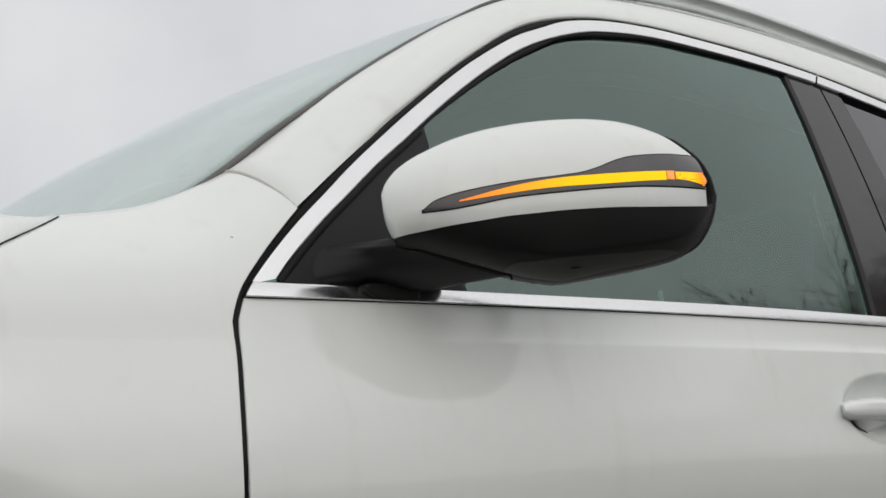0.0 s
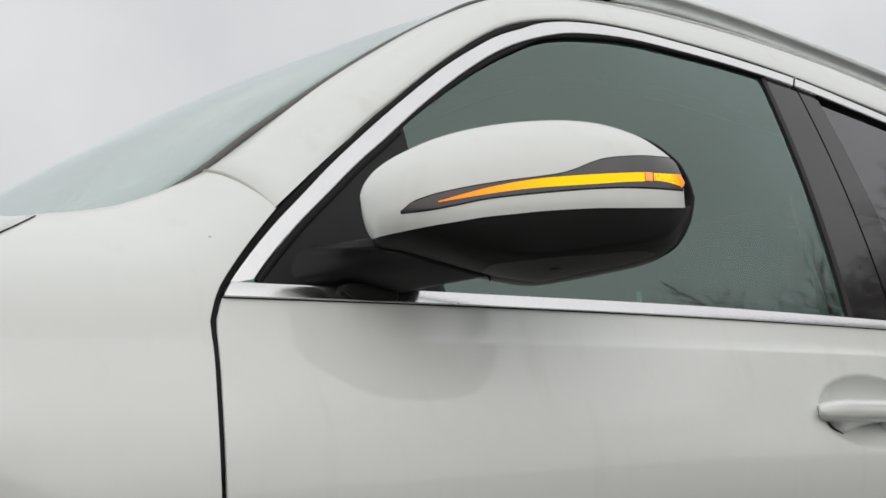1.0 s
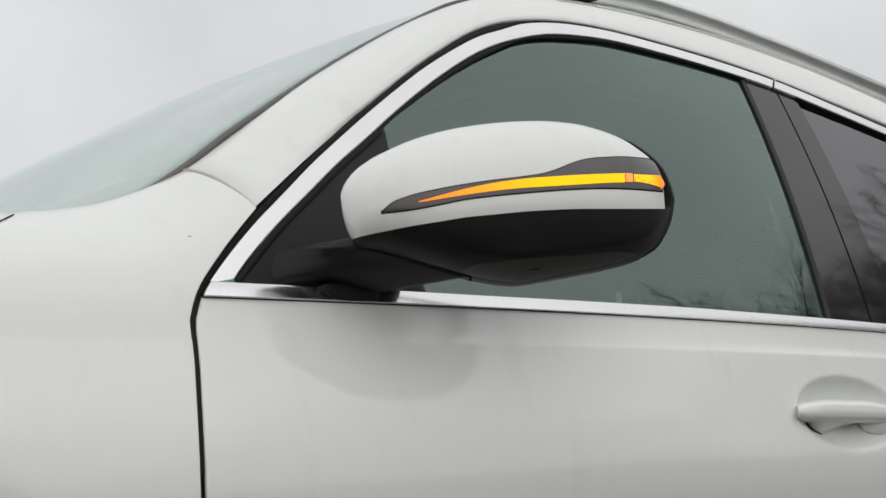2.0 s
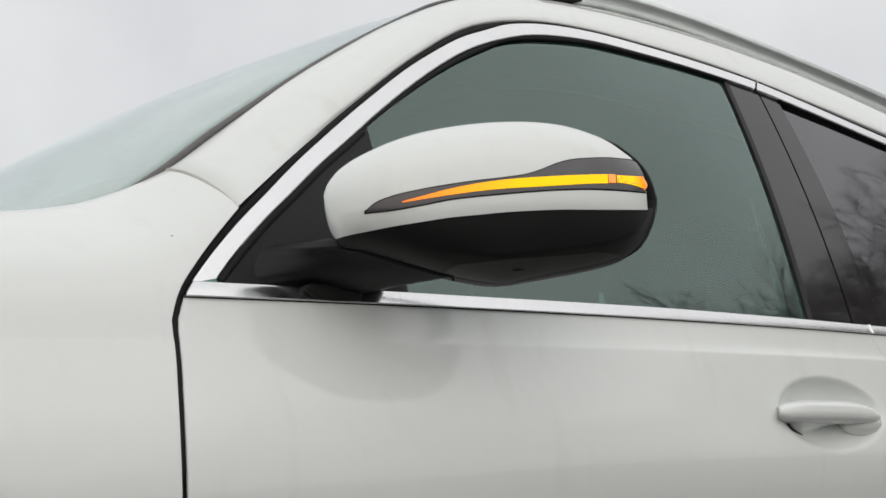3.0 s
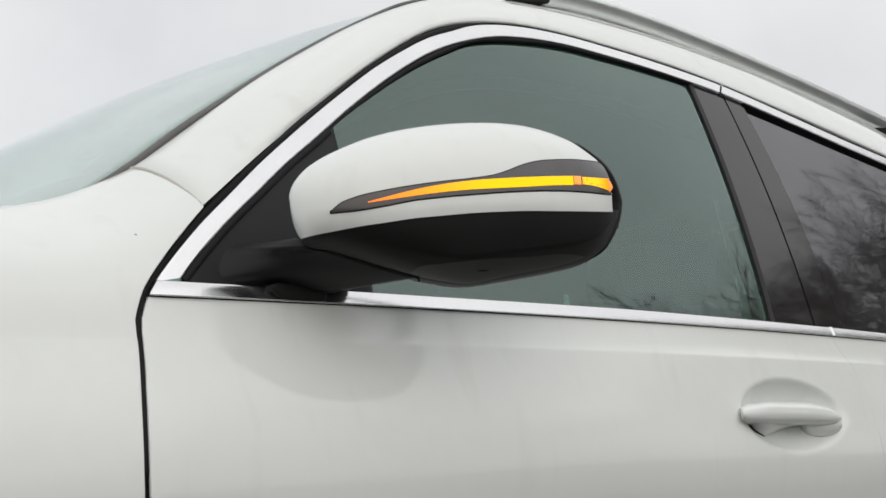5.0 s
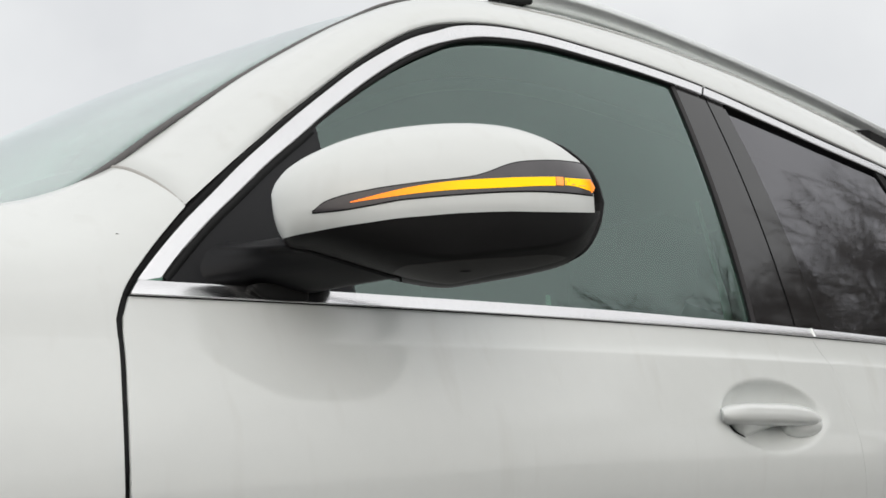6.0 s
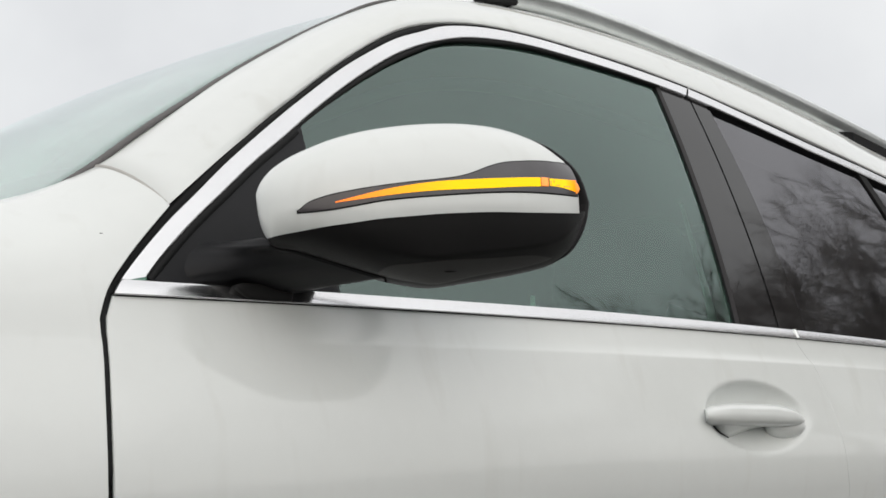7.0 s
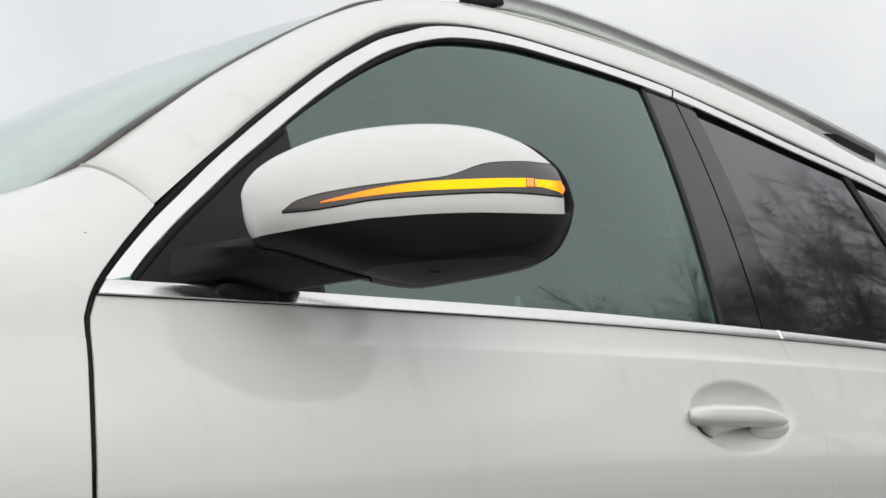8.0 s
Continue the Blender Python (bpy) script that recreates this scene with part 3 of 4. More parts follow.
    mesh_part("window_glass", [g1], SIDEGLASS, door, "green tinted front side window", thick=0.0035, **m)
    mesh_part("pillar_cover", [pane(lambda f: win_back(f) + 0.0095, lambda f: pillar_seam(f) - 0.0023, 8, 36, -0.0052, CHROME_IN)], GLOSSBLACK, door, "gloss black pillar cover", thick=0.0012, smooth=False, **m)
    mesh_part("glass_edge_seal", [pane(lambda f: win_back(f) - 0.001, lambda f: win_back(f) + 0.0100, 4, 20, -0.0045, CHROME_IN)], EDGING, door, thick=0.006, smooth=False, **m)
    mesh_part("pillar_cover", [pane(lambda f: pillar_seam(f) + 0.0023, glass_front, 8, 36, -0.0052, CHROME_IN)], GLOSSBLACK, rear, "gloss black pillar cover", thick=0.0012, smooth=False, **m)
    mesh_part("pillar_gap_seal", [pane(lambda f: pillar_seam(f) - 0.009, lambda f: pillar_seam(f) + 0.009, 3, 20, -0.0070, CHROME_IN)], RUBBER, car, thick=0.004, **m)
    mesh_part("window_glass", [pane(lambda f: glass_front(f) - 0.003, lambda f: 1.726 - 0.084 * f, 20, 20, -0.0062)], PRIVACY, rear, "dark privacy rear side window", thick=0.0035, **m)
    mesh_part("window_divider", [pane(lambda f: 1.722 - 0.084 * f, lambda f: 1.748 - 0.084 * f, 4, 20, -0.003)], RUBBER, rear, "black window divider bar", thick=0.008, smooth=False, **m)
    mesh_part("quarter_glass", [pane(lambda f: 1.748 - 0.084 * f, lambda f: 2.15 - 0.15 * f, 12, 12, -0.0036)], PRIVACY, rear, "dark privacy quarter window", thick=0.0035, **m)
    # mirror triangle in the window's front corner
    sail = []
    for f in np.linspace(0, 1, 44) ** 1.4:
        r = []
        x1 = 0.272 - 0.006 * (1 - f)
        x = 0.032 + (x1 - 0.032) * f
        z = max(1.152, at(CHROME_IN, max(0.034, x + 0.002), 200) - 0.0040)
        for s in np.linspace(0, 1, 36):
            xx = x + (x1 - x) * s
            p = on_house((xx, z), -0.003 if 0 < s < 1 else -0.006)
            r.append(p)
        sail.append(r)
    mesh_part("mirror_triangle", [sail], PLASTIC, door, "grained black plastic corner panel", thick=0.012, **m)

    lip = up_to(CHROME_IN, 0.033, 0.262, 40)
    inner = [(x + 0.0055 * (0.6 + 0.4 * min(1.0, max(0.0, (z - 1.15) / 0.03))), max(1.1535, z - 0.0050)) for x, z in lip]
    mesh_part("corner_gasket", [band(lip, inner, [(0, -0.008), (0, -0.0012), (0.5, 0.0), (1, -0.0012), (1, -0.008)])], RUBBER, door, "black rubber edge of the corner panel", flip=True, **m)

    # door handle: pull with a ledge on top, its root, the lock cap and the dark gap at its nose
    for dx, holder, dz in ((0.0, door, 0.0), (1.07, rear, 0.0125)):
        rows = []
        for t in 0.5 * (1 - np.cos(np.linspace(0, math.pi, 34))):
            x = 0.797 + 0.230 * t
            zt = at([(0, 1.0480), (0.02, 1.0505), (0.10, 1.0538), (0.42, 1.0568), (0.75, 1.0548), (0.92, 1.0490), (1.0, 1.0430)], t)
            zb = at([(0, 1.0330), (0.02, 1.0305), (0.10, 1.0292), (0.42, 1.0288), (0.75, 1.0288), (0.92, 1.0300), (1.0, 1.0345)], t)
            yf = at([(0, -0.0500), (0.03, -0.0525), (0.35, -0.0570), (0.70, -0.0565), (0.92, -0.0520), (1.0, -0.0470)], t)
            h = zt - zb
            zb, h = zb - 0.0022, h + 0.0022
            ring = [(yf + 0.0160, zb + 0.0005), (yf + 0.0135, zb), (yf + 0.0050, zb + 0.10 * h), (yf - 0.0004, zb + 0.27 * h), (yf + 0.0004, zb + 0.70 * h), (yf + 0.0016, zb + 0.76 * h), (yf + 0.0040, zb + 0.84 * h), (yf + 0.0110, zt - 0.0004), (yf + 0.0150, zt - 0.0006), (yf + 0.0175, zt - 0.0030), (yf + 0.0175, zb + 0.40 * h), (yf + 0.0172, zb + 0.0030), (yf + 0.0160, zb + 0.0005)]
            rows.append([(x + dx + 0.95 * (y - yf), y, z + dz) for y, z in ring])
        rows = [[np.mean(np.array(rows[0]), axis=0)] * 13] + rows + [[np.mean(np.array(rows[-1]), axis=0)] * 13]
        mesh_part("door_handle", [rows], PAINT, holder, "white curved pull handle", flip=True, **m)
        rows = []
        for t in np.linspace(0, 1, 22):
            # the underside runs from the pull's lower edge back and down into the bowl
            xt, zt = 0.8120 + 0.1210 * t, 1.0300
            xb = at([(0, 0.8377), (0.16, 0.8537), (0.28, 0.8682), (0.42, 0.8854), (0.58, 0.9055), (0.73, 0.9258), (0.87, 0.9462), (1.0, 0.9641)], t)
            zb = at([(0, 1.0290), (0.16, 1.0182), (0.28, 1.0138), (0.42, 1.0170), (0.58, 1.0216), (0.73, 1.0252), (0.87, 1.0273), (1.0, 1.0284)], t)
            ring = [(xt, -0.0500, zt + 0.003), (xt, -0.0500, zt), (xt + 0.35 * (xb - xt), -0.0440, zt + 0.30 * (zb - zt)), (xt + 0.7 * (xb - xt), -0.0365, zt + 0.66 * (zb - zt)), (xb, -0.0300, zb), (xb + 0.0022, -0.0285, zb + 0.0006), (xb + 0.030, -0.0090, zb + 0.0040), (xt + 0.058, -0.0090, zt + 0.003), (xt, -0.0500, zt + 0.003)]
            rows.append([(x + dx, y, z + dz) for x, y, z in ring])
        rows = [[np.mean(np.array(rows[0]), axis=0)] * 9] + rows + [[np.mean(np.array(rows[-1]), axis=0)] * 9]
        mesh_part("handle_foot", [rows], PAINT, holder, flip=True, **m)
        n = 22
        cap = [(0.966 + 0.076 * t + dx, -0.026 - 0.006 * t, 1.0275 + 0.003 * t + dz) for t in 0.5 * (1 - np.cos(np.linspace(0, math.pi, n)))]
        size = [(0.0008 + 0.0165 * math.sin(math.pi * k / (n - 1)) ** 0.8, 0.0008 + 0.0165 * math.sin(math.pi * k / (n - 1)) ** 0.8) for k in range(n)]
        mesh_part("handle_cap", [tube(cap, size, 18)], PAINT, holder, **m)
        gap = [(0.8135 + dx, -0.0400, 1.0470 + dz), (0.8150 + dx, -0.0400, 1.0400 + dz), (0.8185 + dx, -0.0400, 1.0320 + dz), (0.8290 + dx, -0.0390, 1.0225 + dz), (0.8580 + dx, -0.0365, 1.0120 + dz)]
        mesh_part("handle_gap", [tube(cr(gap, 16), list(0.0006 + 0.0008 * np.sin(np.linspace(0.25, 3.0, 16))), 6)], RUBBER, holder, **m)

    # roof rail: a bright top over an overhanging side, on black feet
    rail = [(0.852, 0.310, 1.7325), (0.90, 0.315, 1.7405), (0.96, 0.318, 1.7465), (1.12, 0.322, 1.7505), (1.30, 0.323, 1.7440), (1.50, 0.324, 1.7325), (1.70, 0.325, 1.7175), (1.95, 0.326, 1.6930), (2.10, 0.329, 1.6770), (2.3, 0.336, 1.653), (2.55, 0.345, 1.620)]
    section = [(-0.012, 0.0135), (0.000, 0.0160), (0.009, 0.0150), (0.0125, 0.0125), (0.0138, 0.0090), (0.0144, 0.0040), (0.0142, 0.0020), (0.0128, -0.0010), (0.0100, -0.0055), (0.0065, -0.0105), (0.0025, -0.0150), (-0.003, -0.0165), (-0.012, -0.0160), (-0.014, 0.0), (-0.012, 0.0135)]
    bar = mesh_part("roof_rail", [sweep(cr(rail, 70), section)], RAILMAT, car, "silver aluminium roof rail", **m)
    for foot in ([(0.778, 0.306, 1.7120), (0.810, 0.309, 1.7195), (0.835, 0.311, 1.7255), (0.857, 0.312, 1.7300)], [(1.831, 0.285, 1.6560), (1.882, 0.285, 1.6510), (1.933, 0.285, 1.6455), (1.984, 0.285, 1.6395)]):
        inner = -0.012 if foot[0][0] < 1 else -0.050
        block = [(inner, 0.0112 - 0.4 * (inner + 0.012)), (0.009, 0.0115), (0.0125, 0.0090), (0.0125, -0.0090), (0.009, -0.0115), (inner, -0.0112 - 0.4 * (inner + 0.012)), (inner, 0.0112 - 0.4 * (inner + 0.012))]
        mesh_part("rail_foot", [sweep(cr(foot, 8), block)], RUBBER, bar, "black plastic rail foot", smooth=False, **m)
    return door, rear


near_door, near_rear = build_side(False)
build_side(True)


# ---------------------------------------------------------------- windscreen, roof, bonnet and the car's ends
def across(p, bow, n, lift=0.0):
    """A row over the car's width from a point of the near edge to its twin."""
    row = []
    for q in np.linspace(0, 1, n):
        k = 1 - abs(2 * q - 1) ** 2.2
        row.append((p[0] - 0.5 * bow * k, p[1] + (WIDE - 2 * p[1]) * q, p[2] + (0.86 * bow + lift) * k))
    return row


edge = cr(ROOF_EDGE, 240)
screen = [across((p[0], p[1] + 0.006, p[2] - 0.002), 0.040 + 0.045 * max(0.0, min(1.0, (0.60 - p[0]) / 0.45)), 40) for p in edge[edge[:, 0] < 0.63]]
windscreen = mesh_part("windscreen", [screen], SCREENGLASS, car, "pale green laminated windscreen", thick=0.005, flip=True)
for mir in (False, True):
    strip = [(p[0], p[1] + 0.004, p[2] + 0.0028 * max(0.0, min(1.0, (0.16 - p[0]) / 0.11))) for p in edge[(edge[:, 0] < 0.60)]]
    mesh_part("windscreen_seal", [tube(strip, [0.0023 + 0.0016 * max(0.0, min(1.0, (0.50 - p[0]) / 0.45)) for p in strip], 8)], SEALGREY, windscreen, "greyed black windscreen seal", mirror=mir)
roof = []
for p in edge[edge[:, 0] > 0.60]:
    k = min(1, (p[0] - 0.60) / 0.3)
    roof.append(across(p, 0.040 * (1 - k), 40, 0.035 * k))
mesh_part("roof", [roof], PAINT, car, "white roof", thick=0.002, flip=True)
liner = []
for p in edge[edge[:, 0] > 0.66]:
    liner.append(across((p[0], p[1] - 0.02, p[2] - 0.05), 0.0, 20, 0.03))
mesh_part("headliner", [liner], LINER, car, "dark grey fabric headliner", thick=0.004)

# sunroof blind in the headliner, with its pale surround
ring = []
for a in np.linspace(0, 2 * math.pi, 65):
    ca, sa = math.cos(a), math.sin(a)
    ring.append((1.56 + 0.64 * abs(ca) ** 0.36 * (1 if ca > 0 else -1), 0.90 + 0.345 * abs(sa) ** 0.36 * (1 if sa > 0 else -1), 0.0))


def liner_height(x, y):
    q = (y - 0.31) / (WIDE - 0.62)
    return at([(p[0], p[2]) for p in ROOF_EDGE], x) - 0.05 + 0.03 * (1 - abs(2 * q - 1) ** 2.2)


blind = [[(1.56 + (x - 1.56) * k, 0.90 + (y - 0.90) * k, liner_height(1.56 + (x - 1.56) * k, 0.90 + (y - 0.90) * k) - 0.006) for x, y, _ in ring] for k in np.linspace(0.0, 1.0, 9)]
mesh_part("sunroof_blind", [blind], BLIND, car, "dark sunroof blind", thick=0.003)
mesh_part("sunroof_surround", [tube([(x, y, liner_height(x, y) - 0.009) for x, y, _ in ring], [0.014] * 65, 8)], SURROUND, car, "pale sunroof surround")

bonnet = []
for x in np.concatenate([np.linspace(-1.38, -0.3, 24), np.linspace(-0.28, -0.139, 14)]):
    zt = at(WING_TOP, x, 80)
    ze = zt - min(0.05, 0.57 * max(0, -0.137 - x))
    y0 = wing(x, ze) + 0.0036
    ze -= 0.0003 + 0.0025 * max(0.0, 1 - (-0.137 - x) / 0.04)
    half = [(y0, ze + 0.0005), (y0 + 0.003, ze + 0.002 + 0.003 * min(1, (-0.137 - x) / 0.05))]
    for y in np.concatenate([np.linspace(y0 + 0.012, 0.24, 8), np.linspace(0.30, 0.90, 8)]):
        half.append((y, ze + 0.006 * min(1, (-0.137 - x) / 0.05) + (zt - ze + 0.004) * (1 - math.exp(-(y - y0) / 0.06)) + 0.010 * math.sin(min(1, y / 0.9) * math.pi / 2)))
    row = [(x, y + 0.004, z - 0.02) for y, z in half[:1]] + [(x, y, z) for y, z in half] + [(x, WIDE - y, z) for y, z in half[::-1][1:]]
    row += [(x, WIDE - half[0][0] - 0.004, half[0][1] - 0.02)]
    bonnet.append(row)
mesh_part("bonnet", [bonnet], PAINT, car, "white bonnet", thick=0.0015)

# thin black bead laid on the wing draws the shade of the bonnet gap
for mir in (False, True):
    gapline = []
    for x in np.concatenate([np.linspace(-1.36, -0.28, 24), np.linspace(-0.275, -0.139, 36)]):
        ze = at(WING_TOP, x, 80) - min(0.05, 0.57 * max(0, -0.137 - x))
        zg = ze + 0.0018 - 0.0048 * max(0.0, 1 - (-0.137 - x) / 0.07)
        gapline.append((x, wing(x, zg) - 0.0004, zg))
    mesh_part("bonnet_gap_line", [tube(gapline, [0.0008] * 60, 6)], RUBBER, car, mirror=mir)

# nose and tail
nose = []
for f in np.linspace(0, 1, 14):
    z = 0.30 + f * 0.775
    row = []
    for q in np.linspace(0, 1, 21):
        y = flank(-1.38, max(0.45, z)) + (WIDE - 2 * flank(-1.38, max(0.45, z))) * q
        row.append((-1.38 - 0.14 * (1 - abs(2 * q - 1) ** 3) - 0.03 * math.sin(f * math.pi), y, z))
    nose.append(row)
# its top edge rolls back to meet the bonnet
lip = np.array(bonnet[0][1:-1])
for f in (0.25, 0.5, 0.75, 1.0):
    row = []
    for x, y, z in nose[13]:
        zb = float(np.interp(y, lip[:, 1], lip[:, 2]))
        row.append((x + (-1.378 - x) * f, y, z + (zb - 0.002 - z) * math.sin(f * math.pi / 2)))
    nose.append(row)
mesh_part("front_bumper", [nose], PAINT, car, "white front bumper", thick=0.003)
tail = []
for f in np.linspace(0, 1, 14):
    z = 0.35 + f * 1.16
    x = 3.42 - 0.36 * max(0, (z - 1.1) / 0.41)
    y0 = flank(3.2, min(z, 1.15)) + 0.064 + 0.33 * max(0, z - 1.15)
    tail.append([(x + 0.12 * (1 - abs(2 * q - 1) ** 3), y0 + (WIDE - 2 * y0) * q, z) for q in np.linspace(0, 1, 21)])
tail.append([(3.095, 0.37 + (WIDE - 0.74) * q, 1.531 + 0.035 * (1 - abs(2 * q - 1) ** 2.2)) for q in np.linspace(0, 1, 21)])
mesh_part("tailgate", [tail], PAINT, car, "white tailgate", thick=0.003, flip=True)
floor_pan = [[(x, y, z) for x in np.linspace(-1.3, 3.35, 8)] for y, z in ((0.10, 0.55), (0.06, 0.42), (0.12, 0.32), (0.9, 0.30), (1.68, 0.32), (1.74, 0.42), (1.70, 0.55))]
mesh_part("underbody", [floor_pan], UNDER, car, "black underbody", thick=0.01)


def wheel(x, mirror):
    def ring(r, y):
        return [(x + r * math.cos(a), y, 0.375 + r * math.sin(a)) for a in np.linspace(0, 2 * math.pi, 49)]

    prof = [(0.255, 0.02), (0.27, 0.005), (0.335, -0.005), (0.362, 0.008), (0.375, 0.03), (0.375, 0.20), (0.36, 0.235), (0.27, 0.24), (0.255, 0.22), (0.255, 0.02)]
    t = mesh_part("wheel", [[ring(r, y) for r, y in prof]], TYRE, car, "road wheel with a black tyre", mirror=mirror)
    rim = [(0.255, 0.012), (0.245, 0.02), (0.235, 0.05), (0.235, 0.20)]
    mesh_part("rim", [[ring(r, y) for r, y in rim]], ALLOY, t, "alloy rim", thick=0.004, mirror=mirror)
    for k in range(10):
        a = 2 * math.pi * k / 10
        spoke = [(x + r * math.cos(a), 0.025 - 0.012 * (r / 0.24), 0.375 + r * math.sin(a)) for r in np.linspace(0.03, 0.243, 6)]
        mesh_part("spoke", [tube(spoke, [(0.016, 0.012)] * 6, 8, up=(0, 1, 0.01))], ALLOY, t, mirror=mirror)
    mesh_part("hub", [[ring(r, y) for r, y in ((0.001, 0.008), (0.045, 0.010), (0.055, 0.02), (0.06, 0.10), (0.23, 0.14), (0.23, 0.2))]], UNDER, t, mirror=mirror)


for wx in (FRONT_WHEEL, REAR_WHEEL):
    for mir in (False, True):
        wheel(wx, mir)


# ---------------------------------------------------------------- door mirror
MD = np.array((-0.648, -0.729, -0.222))
MC, MU, MN = np.array((0.2565, -0.111, 0.0)), np.array((0.9270, -0.3750, 0.0)), np.array((-0.3750, -0.9270, 0.0))
HEAD_TOP = [(-0.1563, 1.2332), (-0.1536, 1.2415), (-0.1440, 1.2555), (-0.1285, 1.2683), (-0.1080, 1.2800), (-0.0838, 1.2912), (-0.0575, 1.3002), (-0.0299, 1.3070), (-0.0005, 1.3122), (0.0295, 1.3156), (0.0599, 1.3170), (0.0906, 1.3152), (0.1217, 1.3085), (0.15, 1.2996), (0.1656, 1.2893), (0.1779, 1.278), (0.1855, 1.2634), (0.19, 1.2414)]
HEAD_LOW = [(-0.1563, 1.2332), (-0.1540, 1.2118), (-0.1500, 1.1985), (-0.1460, 1.1916), (-0.1440, 1.1880), (-0.1164, 1.1806), (-0.0885, 1.1732), (-0.0608, 1.1657), (-0.0380, 1.1598), (-0.0053, 1.1540), (0.0207, 1.1517), (0.0534, 1.1562), (0.0837, 1.1616), (0.1146, 1.1677), (0.1464, 1.1778), (0.1663, 1.1912), (0.1768, 1.2063), (0.1842, 1.2214), (0.19, 1.2414)]
COVER_LOW = [(-0.1563, 1.2332), (-0.1540, 1.2118), (-0.1500, 1.1985), (-0.1470, 1.1930), (-0.1460, 1.1916), (-0.1445, 1.1920), (-0.1400, 1.1935), (-0.1300, 1.1962), (-0.1162, 1.1993), (-0.0887, 1.2054), (-0.0608, 1.2105), (-0.0323, 1.2157), (-0.0033, 1.2193), (0.0262, 1.2229), (0.0562, 1.2255), (0.0867, 1.2275), (0.1177, 1.2284), (0.1493, 1.2293), (0.1795, 1.2302)]
COVER_TOP = HEAD_TOP[:12] + [(0.1217, 1.3079), (0.1404, 1.3007), (0.156, 1.2911), (0.1683, 1.2817), (0.1767, 1.2689), (0.1806, 1.2481)]
LENS_LOW = [(-0.116, 1.2179), (-0.0885, 1.2219), (-0.0604, 1.2277), (-0.0318, 1.2342), (-0.0027, 1.2386), (0.0278, 1.2424), (0.057, 1.2457), (0.0877, 1.2485), (0.1188, 1.2502), (0.1505, 1.2501), (0.1794, 1.2487)]
LENS_TOP = [(-0.116, 1.219), (-0.1066, 1.2271), (-0.091, 1.2339), (-0.0601, 1.2423), (-0.0314, 1.2483), (-0.0023, 1.2534), (0.0274, 1.2579), (0.0529, 1.2629), (0.067, 1.2678), (0.0795, 1.2732), (0.0921, 1.2775), (0.1204, 1.2817), (0.1523, 1.2825), (0.1702, 1.28), (0.1802, 1.2631)]
AMBER_LOW = [(-0.08, 1.229), (-0.0603, 1.2328), (-0.0317, 1.2382), (-0.0026, 1.2431), (0.0271, 1.247), (0.0572, 1.2498), (0.0879, 1.2526), (0.1191, 1.2555), (0.1381, 1.2566)]
AMBER_TOP = [(-0.08, 1.2301), (-0.0602, 1.2361), (-0.0315, 1.2444), (-0.0023, 1.2511), (0.0274, 1.2562), (0.0576, 1.2597), (0.0883, 1.2626), (0.1196, 1.265), (0.1386, 1.2661)]


def curve_at(c):
    s = cr(c, 300)
    return lambda u: float(np.interp(u, s[:, 0], s[:, 1]))


head_top, head_low = curve_at(HEAD_TOP), curve_at(HEAD_LOW)
cover_low, cover_top = curve_at(COVER_LOW), curve_at(COVER_TOP)
lens_low, lens_top = curve_at(LENS_LOW), curve_at(LENS_TOP)
amber_low, amber_top = curve_at(AMBER_LOW), curve_at(AMBER_TOP)


UNDER_EDGE = cr([(-0.0400, 1.1612), (-0.0300, 1.1680), (-0.0054, 1.1722), (0.0274, 1.1762), (0.0839, 1.1809), (0.1379, 1.1838), (0.1475, 1.1818)], 60)


def swell(u, w):
    """How far the mirror's front bulges out at a place of its face."""
    t, b = head_top(u), head_low(u)
    k = (u - 0.0169) / 0.1735
    h = 0.062 * max(0.0, 1 - abs(k) ** 2.6) ** (1 / 2.2)
    ridge = b + 0.52 * (t - b)
    v = (w - ridge) / max(1e-5, t - ridge if w > ridge else ridge - b)
    if v < 0:
        v = min(1, -v)
        keel = 1 - 0.26 * (v / 0.68) ** 1.6 if v < 0.68 else 0.74 * (1 - (v - 0.68) / 0.32) ** 0.8
        plain = max(0.0, 1 - v**2.4) ** 0.6
        k = max(0.0, min(1.0, (u + 0.06) / 0.08))
        k = k * k * (3 - 2 * k)
        return h * (keel * k + plain * (1 - k))
    return h * max(0.0, 1 - min(1, v) ** 2.3) ** 0.55


def head_point(u, w, out=0.0):
    """The nose of the head leans forwards, outwards and a little down, and tapers."""
    s = swell(u, w) + out
    k = s / 1.243
    p = MC + MU * u * (1 - k) + MD * s
    return (p[0], p[1], 1.225 + (w - 1.225) * (1 - k) + MD[2] * s)


def face(u0, u1, nu, nv, low, top, out=0.0, lip=0.0):
    """A patch of the mirror's face between two edges, with the edges folded in by lip."""
    rows = []
    for i in range(nu):
        u = u0 + (u1 - u0) * 0.5 * (1 - math.cos(math.pi * i / (nu - 1)))
        a, b = low(u), max(low(u), top(u))
        col = [head_point(u, a + (b - a) * 0.5 * (1 - math.cos(math.pi * j / (nv - 1))), out) for j in range(nv)]
        if lip:
            col = [head_point(u, a, out - lip)] + col + [head_point(u, b, out - lip)]
        rows.append(col)
    if lip:
        for u, end in ((u0, 0), (u1, -1)):
            a, b = low(u), max(low(u), top(u))
            col = [head_point(u, a + (b - a) * 0.5 * (1 - math.cos(math.pi * j / (nv - 1))), out - lip) for j in range(nv)]
            col = [col[0]] + col + [col[-1]]
            rows = [col] + rows if end == 0 else rows + [col]
    return rows


